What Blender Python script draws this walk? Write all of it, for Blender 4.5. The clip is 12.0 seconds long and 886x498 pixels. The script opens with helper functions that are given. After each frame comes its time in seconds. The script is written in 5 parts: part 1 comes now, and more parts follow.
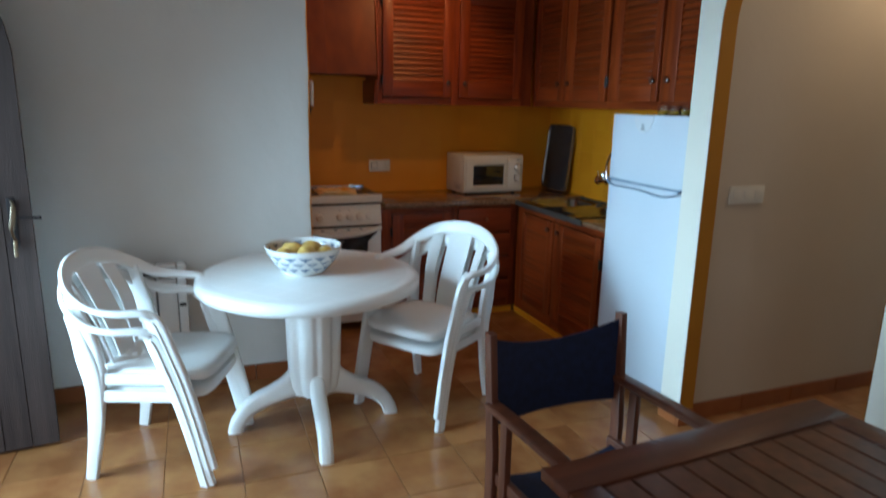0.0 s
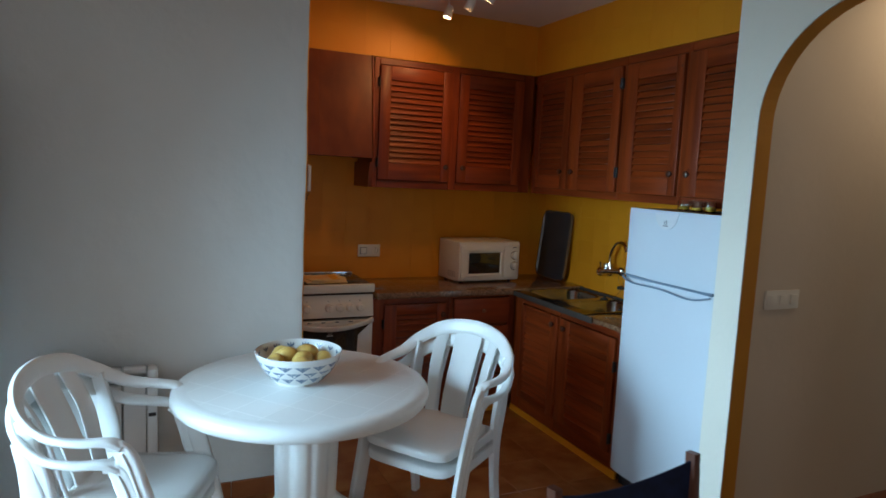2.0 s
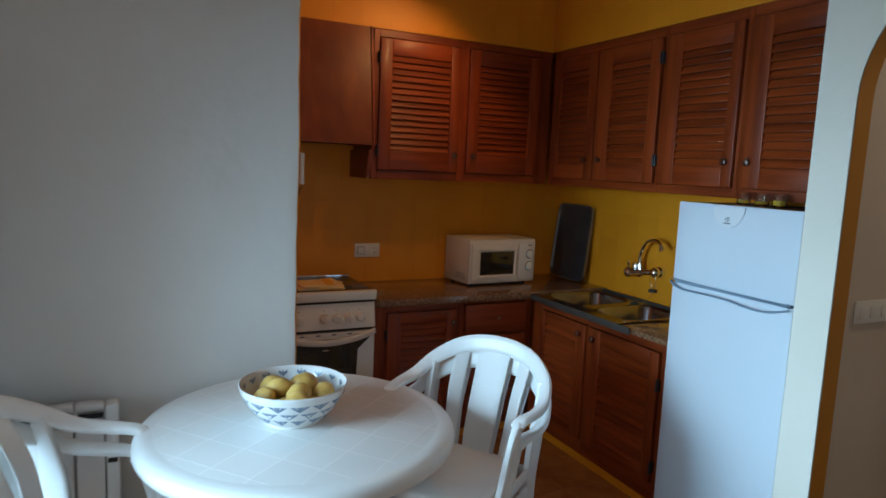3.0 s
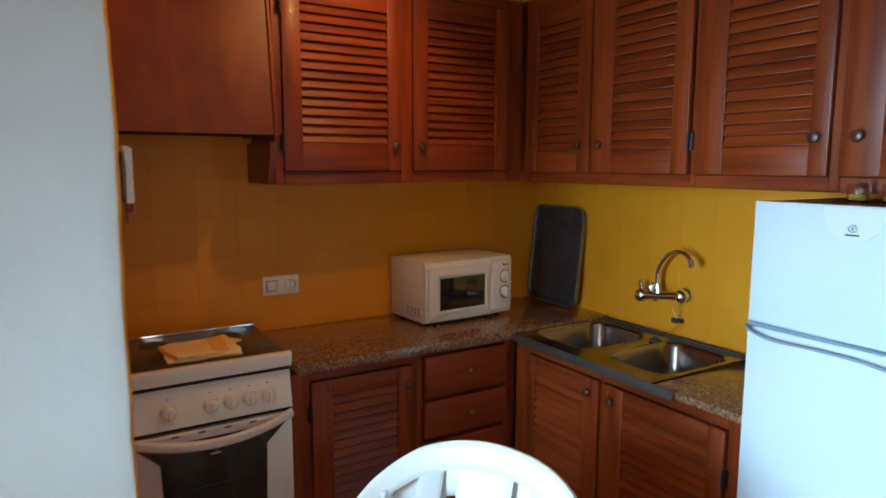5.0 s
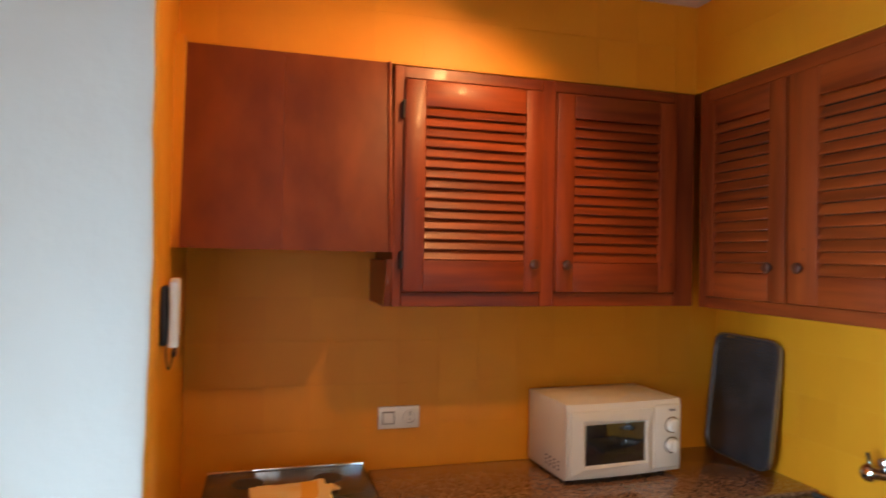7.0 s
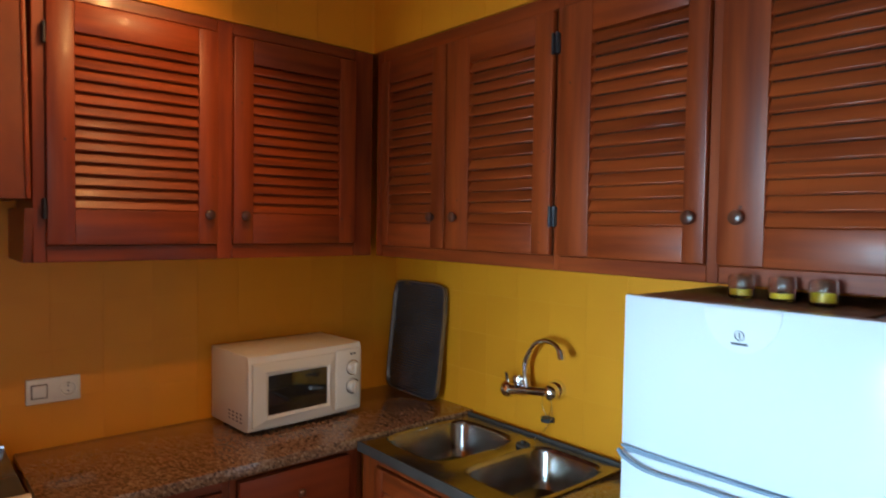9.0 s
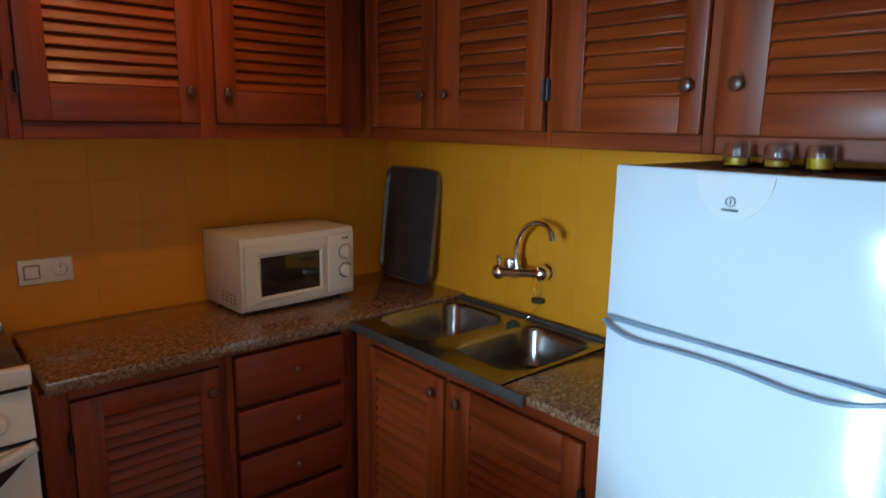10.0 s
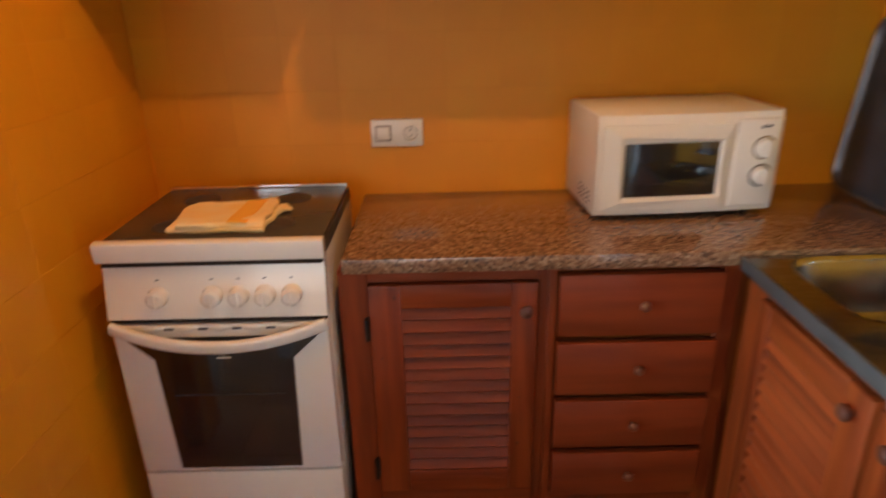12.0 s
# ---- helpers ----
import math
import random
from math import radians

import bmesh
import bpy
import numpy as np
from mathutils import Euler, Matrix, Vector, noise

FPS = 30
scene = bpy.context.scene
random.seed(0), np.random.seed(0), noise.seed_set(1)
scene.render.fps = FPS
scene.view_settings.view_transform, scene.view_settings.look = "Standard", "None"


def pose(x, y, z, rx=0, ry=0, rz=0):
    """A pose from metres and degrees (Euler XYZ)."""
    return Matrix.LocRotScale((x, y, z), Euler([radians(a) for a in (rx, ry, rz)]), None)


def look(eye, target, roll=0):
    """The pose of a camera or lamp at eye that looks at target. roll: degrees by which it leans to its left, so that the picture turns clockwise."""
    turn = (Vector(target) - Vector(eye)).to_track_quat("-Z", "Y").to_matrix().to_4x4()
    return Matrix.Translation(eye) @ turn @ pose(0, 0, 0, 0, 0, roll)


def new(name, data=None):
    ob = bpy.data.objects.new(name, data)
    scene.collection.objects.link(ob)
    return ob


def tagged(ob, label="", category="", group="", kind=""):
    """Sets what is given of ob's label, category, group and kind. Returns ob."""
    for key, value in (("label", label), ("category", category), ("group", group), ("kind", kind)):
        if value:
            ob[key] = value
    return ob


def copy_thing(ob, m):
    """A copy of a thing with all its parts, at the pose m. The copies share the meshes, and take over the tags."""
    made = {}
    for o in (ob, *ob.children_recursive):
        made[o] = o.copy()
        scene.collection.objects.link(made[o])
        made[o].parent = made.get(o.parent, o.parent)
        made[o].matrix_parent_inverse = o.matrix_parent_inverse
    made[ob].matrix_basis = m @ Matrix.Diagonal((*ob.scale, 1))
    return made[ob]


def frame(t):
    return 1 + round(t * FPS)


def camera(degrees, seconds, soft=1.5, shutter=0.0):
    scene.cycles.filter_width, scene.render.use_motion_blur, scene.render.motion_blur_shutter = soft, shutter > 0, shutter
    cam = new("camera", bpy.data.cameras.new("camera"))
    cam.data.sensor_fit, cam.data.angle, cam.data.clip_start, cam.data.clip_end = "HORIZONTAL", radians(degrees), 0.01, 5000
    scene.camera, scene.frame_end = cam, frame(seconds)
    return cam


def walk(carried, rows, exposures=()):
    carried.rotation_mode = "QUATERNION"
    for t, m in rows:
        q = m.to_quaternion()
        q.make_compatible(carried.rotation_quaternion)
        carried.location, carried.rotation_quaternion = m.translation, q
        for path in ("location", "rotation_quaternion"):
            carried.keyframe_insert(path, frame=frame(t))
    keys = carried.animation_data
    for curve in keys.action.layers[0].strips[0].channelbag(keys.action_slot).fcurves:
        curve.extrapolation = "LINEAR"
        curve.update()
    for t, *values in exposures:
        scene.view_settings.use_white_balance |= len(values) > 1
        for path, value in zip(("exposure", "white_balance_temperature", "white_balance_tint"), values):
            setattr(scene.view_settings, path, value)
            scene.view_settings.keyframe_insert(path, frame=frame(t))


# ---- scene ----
cam = camera(69.5, 12.0, soft=1.6, shutter=0.5)
PATH = [
    (0, (0.14, -0.416, 1.459), (0.89, 1.499, 0.988), 1.2),
    (0.5, (0.137, -0.418, 1.507), (0.849, 1.546, 1.203), 1.2),
    (1, (0.108, -0.386, 1.52), (0.832, 1.575, 1.234), 2.6),
    (1.5, (0.06, -0.219, 1.514), (0.863, 1.716, 1.261), 2.4),
    (2, (0.043, -0.035, 1.535), (0.921, 1.868, 1.295), 2.7),
    (2.5, (0.071, 0.2, 1.527), (0.955, 2.101, 1.282), 1.5),
    (2.7, (0.094, 0.314, 1.528), (0.976, 2.214, 1.274), 2.1),
    (4.3, (0.322, 1.148, 1.492), (1.515, 2.857, 1.162), 1.0),
    (4.5, (0.423, 1.246, 1.512), (1.564, 3.001, 1.246), 0.5),
    (5, (0.595, 1.463, 1.518), (1.685, 3.249, 1.242), 0.1),
    (5.5, (0.762, 1.657, 1.534), (1.777, 3.49, 1.283), 0.2),
    (6, (0.827, 1.752, 1.554), (1.49, 3.749, 1.4), -0.8),
    (6.5, (0.898, 1.765, 1.594), (1.306, 3.834, 1.521), 0.2),
    (7, (0.909, 1.772, 1.611), (1.478, 3.803, 1.638), 1.1),
    (7.5, (0.941, 1.766, 1.61), (1.785, 3.698, 1.689), 1.6),
    (7.7, (0.951, 1.765, 1.614), (1.893, 3.651, 1.692), 1.6),
    (9.3, (1.023, 1.707, 1.547), (2.441, 3.263, 1.397), 1.1),
    (9.5, (1.029, 1.709, 1.529), (2.429, 3.268, 1.282), 1.1),
    (10, (1.046, 1.713, 1.501), (2.41, 3.272, 1.097), 0.9),
    (10.5, (1.111, 1.724, 1.479), (2.229, 3.437, 0.96), 0.1),
    (11, (1.21, 1.812, 1.451), (1.995, 3.669, 0.826), -0.1),
    (11.5, (1.373, 1.982, 1.42), (1.876, 3.941, 0.817), 1.0),
    (12, (1.556, 2.207, 1.383), (1.552, 4.169, 0.609), -1.4),
]
EXPOSURES = [(0, -0.20, 6200, 6), (1.5, -0.48, 6200, 6), (2.5, -0.45, 6200, 6), (4.5, -0.10, 6250, 6), (5.5, 0.72, 6350, 7), (6.5, 0.98, 6400, 8), (7.5, 1.05, 6450, 9),
             (9.5, 0.20, 6250, 7), (10.0, 0.02, 6250, 7), (10.5, 0.10, 6300, 7), (11.5, 1.12, 6450, 9), (12, 1.37, 6500, 10)]
walk(cam, [(t, look(eye, target, roll)) for t, eye, target, roll in PATH], EXPOSURES)

# ---- world and lamps ----
world = bpy.data.worlds.new("sky")
scene.world = world
world.use_nodes = True
wn = world.node_tree.nodes
sky = wn.new("ShaderNodeTexSky")
sky.sky_type, sky.sun_disc = "NISHITA", False
sky.sun_elevation, sky.sun_rotation = radians(40), radians(200)
world.node_tree.links.new(sky.outputs[0], wn["Background"].inputs[0])
wn["Background"].inputs[1].default_value = 0.06


def lamp(name, kind, m, power, color, **extra):
    data = bpy.data.lights.new(name, kind)
    data.energy, data.color = power, color
    for key in extra:
        if key == "size":
            data.size = extra[key]
        elif key == "size_y":
            data.shape, data.size_y = "RECTANGLE", extra[key]
        elif key == "spread":
            data.spread = radians(extra[key])
        elif key == "angle":
            data.angle = extra[key]
        elif key == "spot":
            data.spot_size, data.spot_blend = radians(extra[key]), 0.6
        elif key == "soft":
            data.shadow_soft_size = extra[key]
    ob = new(name, data)
    ob.matrix_world = m
    return ob


WARM = (1.0, 0.48, 0.16)
lamp("sun", "SUN", look((5, 6, 8), (0, 0, 0)), 0.8, (1, 0.96, 0.9), angle=radians(12))
lamp("window_light", "AREA", look((-0.2, -2.93, 1.25), (-0.3, 1.0, 0.7)), 18, (0.95, 0.91, 0.91), size=2.0, size_y=2.0)
lamp("side_window_light", "AREA", look((-1.36, -0.1, 1.15), (1.6, 1.0, 0.2)), 5.5, (0.90, 0.88, 0.94), size=1.7, size_y=1.9)
lamp("doorway_light", "AREA", look((-1.36, 2.03, 1.05), (2.4, 2.25, 0.25)), 33, (0.50, 0.78, 1.0), size=0.8, size_y=1.8, spread=68)
lamp("doorway_sky", "AREA", look((-1.37, 2.03, 1.10), (0.5, 2.4, 0.1)), 5, (0.86, 0.93, 1.0), size=0.8, size_y=1.7, spread=115)

# ---- materials ----
def material(name, color, rough=0.5, metal=0.0, color2=None, scale=6.0, stretch=(1, 1, 1), bump=0.0, bump_scale=60.0, dist=0.004,
             coat=0.0, vary=0.0, detail=6.0, mid=0.5, spec=0.5, transmission=0.0, emit=None, rough_vary=0.0):
    m = bpy.data.materials.new(name)
    m.use_nodes = True
    nt = m.node_tree
    n, l = nt.nodes, nt.links
    b = n["Principled BSDF"]
    b.inputs["Base Color"].default_value = (*color, 1)
    b.inputs["Roughness"].default_value, b.inputs["Metallic"].default_value = rough, metal
    b.inputs["Coat Weight"].default_value, b.inputs["Coat Roughness"].default_value = coat, 0.12
    b.inputs["Specular IOR Level"].default_value = spec
    b.inputs["Transmission Weight"].default_value = transmission
    if emit:
        b.inputs["Emission Color"].default_value, b.inputs["Emission Strength"].default_value = (*emit[0], 1), emit[1]
    co = n.new("ShaderNodeTexCoord")
    mp = n.new("ShaderNodeMapping")
    mp.inputs["Scale"].default_value = stretch
    l.new(co.outputs["Object"], mp.inputs[0])
    source = mp.outputs[0]
    if color2 or vary:
        info = n.new("ShaderNodeObjectInfo")
        add = n.new("ShaderNodeVectorMath")
        mul = n.new("ShaderNodeMath")
        mul.operation, mul.inputs[1].default_value = "MULTIPLY", 7.0
        l.new(info.outputs["Random"], mul.inputs[0])
        l.new(source, add.inputs[0]), l.new(mul.outputs[0], add.inputs[1])
        tex = n.new("ShaderNodeTexNoise")
        tex.inputs["Scale"].default_value, tex.inputs["Detail"].default_value = scale, detail
        l.new(add.outputs[0], tex.inputs["Vector"])
        ramp = n.new("ShaderNodeValToRGB")
        ramp.color_ramp.elements[0].position, ramp.color_ramp.elements[1].position = mid - 0.17, mid + 0.17
        ramp.color_ramp.elements[0].color = (*(color2 or color), 1)
        ramp.color_ramp.elements[1].color = (*color, 1)
        l.new(tex.outputs[0], ramp.inputs[0])
        hsv = n.new("ShaderNodeHueSaturation")
        rng = n.new("ShaderNodeMapRange")
        rng.inputs[3].default_value, rng.inputs[4].default_value = 1 - vary, 1 + vary
        l.new(info.outputs["Random"], rng.inputs[0])
        l.new(rng.outputs[0], hsv.inputs["Value"]), l.new(ramp.outputs[0], hsv.inputs["Color"])
        l.new(hsv.outputs[0], b.inputs["Base Color"])
        if rough_vary:
            rr = n.new("ShaderNodeMapRange")
            rr.inputs[3].default_value, rr.inputs[4].default_value = rough - rough_vary, rough + rough_vary
            l.new(tex.outputs[0], rr.inputs[0]), l.new(rr.outputs[0], b.inputs["Roughness"])
    if bump:
        t2 = n.new("ShaderNodeTexNoise")
        t2.inputs["Scale"].default_value, t2.inputs["Detail"].default_value = bump_scale, 4
        l.new(source, t2.inputs["Vector"])
        bp = n.new("ShaderNodeBump")
        bp.inputs["Strength"].default_value, bp.inputs["Distance"].default_value = bump, dist
        l.new(t2.outputs[0], bp.inputs["Height"]), l.new(bp.outputs[0], b.inputs["Normal"])
    return m


PLASTER = material("white_plaster", (0.78, 0.77, 0.74), 0.75, color2=(0.72, 0.71, 0.68), scale=1.5, bump=0.4, bump_scale=17, dist=0.007)
CREAM = material("cream_plaster", (0.62, 0.55, 0.46), 0.8, color2=(0.58, 0.51, 0.42), scale=1.2, bump=0.35, bump_scale=22, dist=0.004)
CEIL = material("ceiling_paint", (0.78, 0.77, 0.76), 0.85, color2=(0.74, 0.73, 0.71), scale=2, bump=0.15, bump_scale=30)
YELLOW = material("yellow_wall_paint", (0.74, 0.31, 0.012), 0.55, color2=(0.69, 0.275, 0.009), scale=3, bump=0.12, bump_scale=14, dist=0.004)
YELLOW_TILE = material("yellow_painted_tile", (0.74, 0.295, 0.010), 0.48, color2=(0.69, 0.26, 0.008), scale=3, bump=0.12, bump_scale=12, dist=0.003, vary=0.004, spec=0.4)
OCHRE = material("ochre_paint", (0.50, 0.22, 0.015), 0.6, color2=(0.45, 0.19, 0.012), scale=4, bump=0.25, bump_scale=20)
WOOD_V = material("red_stained_pine", (0.285, 0.050, 0.0075), 0.42, color2=(0.15, 0.022, 0.004), scale=3.2, stretch=(9, 9, 0.7), bump=0.12, bump_scale=14, dist=0.0015, coat=0.05, vary=0.12, rough_vary=0.08, spec=0.38)
WOOD_H = material("red_stained_pine_cross", (0.285, 0.050, 0.0075), 0.42, color2=(0.15, 0.022, 0.004), scale=3.2, stretch=(0.7, 9, 9), bump=0.12, bump_scale=14, dist=0.0015, coat=0.05, vary=0.12, rough_vary=0.08, spec=0.38)
PANEL = material("brown_red_panel", (0.225, 0.050, 0.009), 0.38, color2=(0.13, 0.025, 0.006), scale=4.5, stretch=(1.6, 1.6, 0.8), bump=0.05, bump_scale=12, dist=0.001, coat=0.08, vary=0.04, spec=0.4, rough_vary=0.06)
DRAWER = material("dark_red_drawer_front", (0.25, 0.040, 0.008), 0.42, color2=(0.17, 0.025, 0.005), scale=3, stretch=(0.8, 7, 7), bump=0.06, bump_scale=14, dist=0.001, coat=0.05, vary=0.06, spec=0.38)
KNOT = material("dark_pine_knot", (0.10, 0.020, 0.006), 0.5)
KNOBWOOD = material("dark_wood_knob", (0.10, 0.030, 0.014), 0.35, color2=(0.06, 0.018, 0.01), scale=30, coat=0.4)
# near-black base colour: shade painted into gaps and under the hood
DARK_SHADE = material("painted_dark_shade", (0.02, 0.012, 0.008), 0.9)
IRON = material("dark_metal", (0.05, 0.05, 0.055), 0.45, 0.8)
BASEB = material("terracotta_skirting", (0.34, 0.11, 0.035), 0.4, color2=(0.27, 0.08, 0.025), scale=8, bump=0.1, bump_scale=40, coat=0.2, vary=0.05)
FLOOR_TILE = material("tan_floor_tile", (0.42, 0.19, 0.068), 0.26, color2=(0.27, 0.10, 0.034), scale=6, bump=0.08, bump_scale=30, dist=0.002, coat=0.25, vary=0.10)
GROUT = material("floor_grout", (0.32, 0.15, 0.06), 0.7, color2=(0.26, 0.115, 0.045), scale=30)
WHITE_PLASTIC = material("white_moulded_plastic", (0.80, 0.81, 0.80), 0.33, color2=(0.76, 0.77, 0.76), scale=5, bump=0.04, bump_scale=90, dist=0.001)
ENAMEL = material("white_enamel", (0.80, 0.80, 0.79), 0.16, color2=(0.78, 0.78, 0.77), scale=4, bump=0.03, bump_scale=6, dist=0.002, coat=0.5)
FRIDGE_WHITE = material("cool_white_enamel", (0.66, 0.73, 0.80), 0.17, color2=(0.64, 0.71, 0.78), scale=3, bump=0.03, bump_scale=6, dist=0.002, coat=0.5)
ARCH_PLASTER = material("warm_white_plaster", (0.80, 0.76, 0.66), 0.75, color2=(0.75, 0.71, 0.61), scale=1.5, bump=0.4, bump_scale=17, dist=0.007)
COOKER_WHITE = material("warm_white_enamel", (0.82, 0.78, 0.70), 0.18, color2=(0.79, 0.75, 0.67), scale=4, bump=0.03, bump_scale=6, dist=0.002, coat=0.5)
OFFWHITE = material("off_white_plastic", (0.74, 0.72, 0.66), 0.32, color2=(0.71, 0.69, 0.63), scale=8)
BLACKGLASS = material("black_glass", (0.012, 0.012, 0.013), 0.06, coat=0.8)
COOKGLASS = material("smoky_lid_glass", (0.050, 0.044, 0.034), 0.22, color2=(0.075, 0.066, 0.05), scale=3, spec=0.35)
STEEL = material("stainless_steel", (0.38, 0.36, 0.33), 0.20, 1.0, color2=(0.29, 0.27, 0.25), scale=14, stretch=(1, 6, 1), bump=0.03, bump_scale=90, dist=0.0006, rough_vary=0.05)
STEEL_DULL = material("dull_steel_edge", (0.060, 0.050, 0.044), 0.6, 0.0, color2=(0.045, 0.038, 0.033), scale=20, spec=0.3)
CHROME = material("chrome", (0.82, 0.82, 0.82), 0.07, 1.0)
TRAYMETAL = material("grey_ribbed_tray", (0.33, 0.34, 0.36), 0.24, 0.85, color2=(0.22, 0.23, 0.25), scale=10)
RUBBER = material("black_rubber", (0.02, 0.02, 0.02), 0.6)
NAVY = material("navy_canvas", (0.006, 0.014, 0.055), 0.9, color2=(0.004, 0.008, 0.030), scale=40, bump=0.5, bump_scale=400, dist=0.001)
TEAK = material("oiled_teak", (0.15, 0.045, 0.021), 0.42, color2=(0.09, 0.025, 0.012), scale=3, stretch=(0.8, 10, 10), bump=0.15, bump_scale=20, dist=0.001, coat=0.2, vary=0.12)
TEAK_V = material("oiled_teak_upright", (0.16, 0.050, 0.023), 0.42, color2=(0.095, 0.028, 0.014), scale=3, stretch=(10, 10, 0.8), bump=0.15, bump_scale=20, dist=0.001, coat=0.2, vary=0.12)
OLDDOOR = material("weathered_dark_door", (0.070, 0.050, 0.046), 0.6, color2=(0.038, 0.027, 0.026), scale=3, stretch=(9, 9, 0.6), bump=0.4, bump_scale=30, dist=0.003, vary=0.12)
BRASS = material("worn_brass", (0.17, 0.14, 0.11), 0.38, 0.9, color2=(0.28, 0.22, 0.14), scale=30)
COPPER = material("brown_metal_knob", (0.30, 0.13, 0.07), 0.3, 0.7, color2=(0.22, 0.09, 0.05), scale=30)
LEMON = material("lemon_skin", (0.64, 0.42, 0.11), 0.45, color2=(0.42, 0.24, 0.06), scale=22, mid=0.42, bump=0.35, bump_scale=160, dist=0.001, vary=0.12)
LEMON_TIP = material("dry_stalk", (0.12, 0.08, 0.03), 0.8)
BLUE_GLAZE = material("blue_glaze", (0.24, 0.30, 0.38), 0.25, color2=(0.14, 0.19, 0.28), scale=60, coat=0.5)
GLAZE = material("white_glaze", (0.74, 0.74, 0.72), 0.15, color2=(0.70, 0.70, 0.69), scale=12, coat=0.6)
CLOTH = material("orange_cloth", (0.90, 0.60, 0.22), 0.95, color2=(0.92, 0.72, 0.40), scale=7, stretch=(1, 2.5, 1), bump=0.6, bump_scale=350, dist=0.001)
CLOTH_STRIPE = material("orange_cloth_stripe", (0.90, 0.46, 0.06), 0.95, bump=0.6, bump_scale=350, dist=0.001)
BLUE_TRIM = material("blue_grey_grip_plastic", (0.17, 0.25, 0.34), 0.35, color2=(0.24, 0.30, 0.38), scale=5, coat=0.2)
BADGE = material("badge_plastic", (0.70, 0.74, 0.78), 0.12, coat=0.6)
SOCKET_WELL = material("shaded_grey_plastic", (0.16, 0.14, 0.12), 0.4)
INK = material("dark_print", (0.06, 0.07, 0.09), 0.5)
BROWN_BOARD = material("brown_board", (0.12, 0.055, 0.025), 0.35, color2=(0.08, 0.035, 0.015), scale=4, stretch=(1, 6, 1))
BULB = material("halogen_bulb", (1, 0.9, 0.7), 0.3, emit=((1.0, 0.72, 0.42), 30))
LAMP_WHITE = material("lamp_white_metal", (0.7, 0.66, 0.6), 0.3)
HONEY = material("yellow_jar_content", (0.70, 0.45, 0.02), 0.3)
CONCRETE = material("terrace_ground", (0.42, 0.38, 0.32), 0.8, color2=(0.34, 0.30, 0.26), scale=2, bump=0.2)
GLASS = material("clear_glass", (0.95, 0.97, 0.96), 0.02, transmission=1.0)


def granite_material():
    m = material("brown_speckled_granite", (0.3, 0.15, 0.08), 0.16, coat=0.5)
    n, l = m.node_tree.nodes, m.node_tree.links
    co = n["Texture Coordinate"]
    v = n.new("ShaderNodeTexVoronoi")
    v.inputs["Scale"].default_value = 150
    v.inputs["Randomness"].default_value = 1
    no = n.new("ShaderNodeTexNoise")
    no.inputs["Scale"].default_value, no.inputs["Detail"].default_value = 90, 5
    l.new(co.outputs["Object"], v.inputs["Vector"]), l.new(co.outputs["Object"], no.inputs["Vector"])
    mix = n.new("ShaderNodeMix")
    mix.data_type = "FLOAT"
    mix.inputs[0].default_value = 0.5
    sep = n.new("ShaderNodeSeparateColor")
    l.new(v.outputs["Color"], sep.inputs[0])
    l.new(sep.outputs[0], mix.inputs[2]), l.new(no.outputs[0], mix.inputs[3])
    r = n.new("ShaderNodeValToRGB")
    r.color_ramp.elements[0].position, r.color_ramp.elements[0].color = 0.22, (0.065, 0.036, 0.024, 1)
    r.color_ramp.elements[1].position, r.color_ramp.elements[1].color = 0.80, (0.38, 0.25, 0.155, 1)
    for p, c in ((0.38, (0.15, 0.075, 0.040, 1)), (0.55, (0.24, 0.125, 0.066, 1)), (0.68, (0.30, 0.175, 0.10, 1))):
        e = r.color_ramp.elements.new(p)
        e.color = c
    l.new(mix.outputs[0], r.inputs[0]), l.new(r.outputs[0], n["Principled BSDF"].inputs["Base Color"])
    return m


GRANITE = granite_material()


def table_material():
    m = material("tabletop_plastic", (0.78, 0.79, 0.78), 0.3, coat=0.1)
    n, l = m.node_tree.nodes, m.node_tree.links
    co = n["Texture Coordinate"]
    br = n.new("ShaderNodeTexBrick")
    br.offset = 0.0
    br.inputs["Scale"].default_value = 1.0
    br.inputs["Brick Width"].default_value, br.inputs["Row Height"].default_value = 0.135, 0.135
    br.inputs["Mortar Size"].default_value, br.inputs["Mortar Smooth"].default_value = 0.0028, 0.3
    br.inputs["Color1"].default_value = br.inputs["Color2"].default_value = (0.78, 0.79, 0.78, 1)
    br.inputs["Mortar"].default_value = (0.86, 0.87, 0.86, 1)
    l.new(co.outputs["Object"], br.inputs["Vector"])
    bp = n.new("ShaderNodeBump")
    bp.inputs["Strength"].default_value, bp.inputs["Distance"].default_value = 0.6, 0.002
    l.new(br.outputs["Fac"], bp.inputs["Height"]), l.new(bp.outputs[0], n["Principled BSDF"].inputs["Normal"])
    l.new(br.outputs["Color"], n["Principled BSDF"].inputs["Base Color"])
    return m


TABLETOP = table_material()

# ---- mesh helpers ----
def box(bm, x0, x1, y0, y1, z0, z1, bevel=0.0, seg=2):
    r = bmesh.ops.create_cube(bm, size=1, matrix=Matrix.Translation(((x0 + x1) / 2, (y0 + y1) / 2, (z0 + z1) / 2)) @ Matrix.Diagonal((x1 - x0, y1 - y0, z1 - z0, 1)))
    if bevel:
        edges = {e for v in r["verts"] for e in v.link_edges}
        bmesh.ops.bevel(bm, geom=list(edges), offset=bevel, segments=seg, profile=0.5, affect="EDGES")
    return bm


def boxed(*a, **k):
    return box(bmesh.new(), *a, **k)


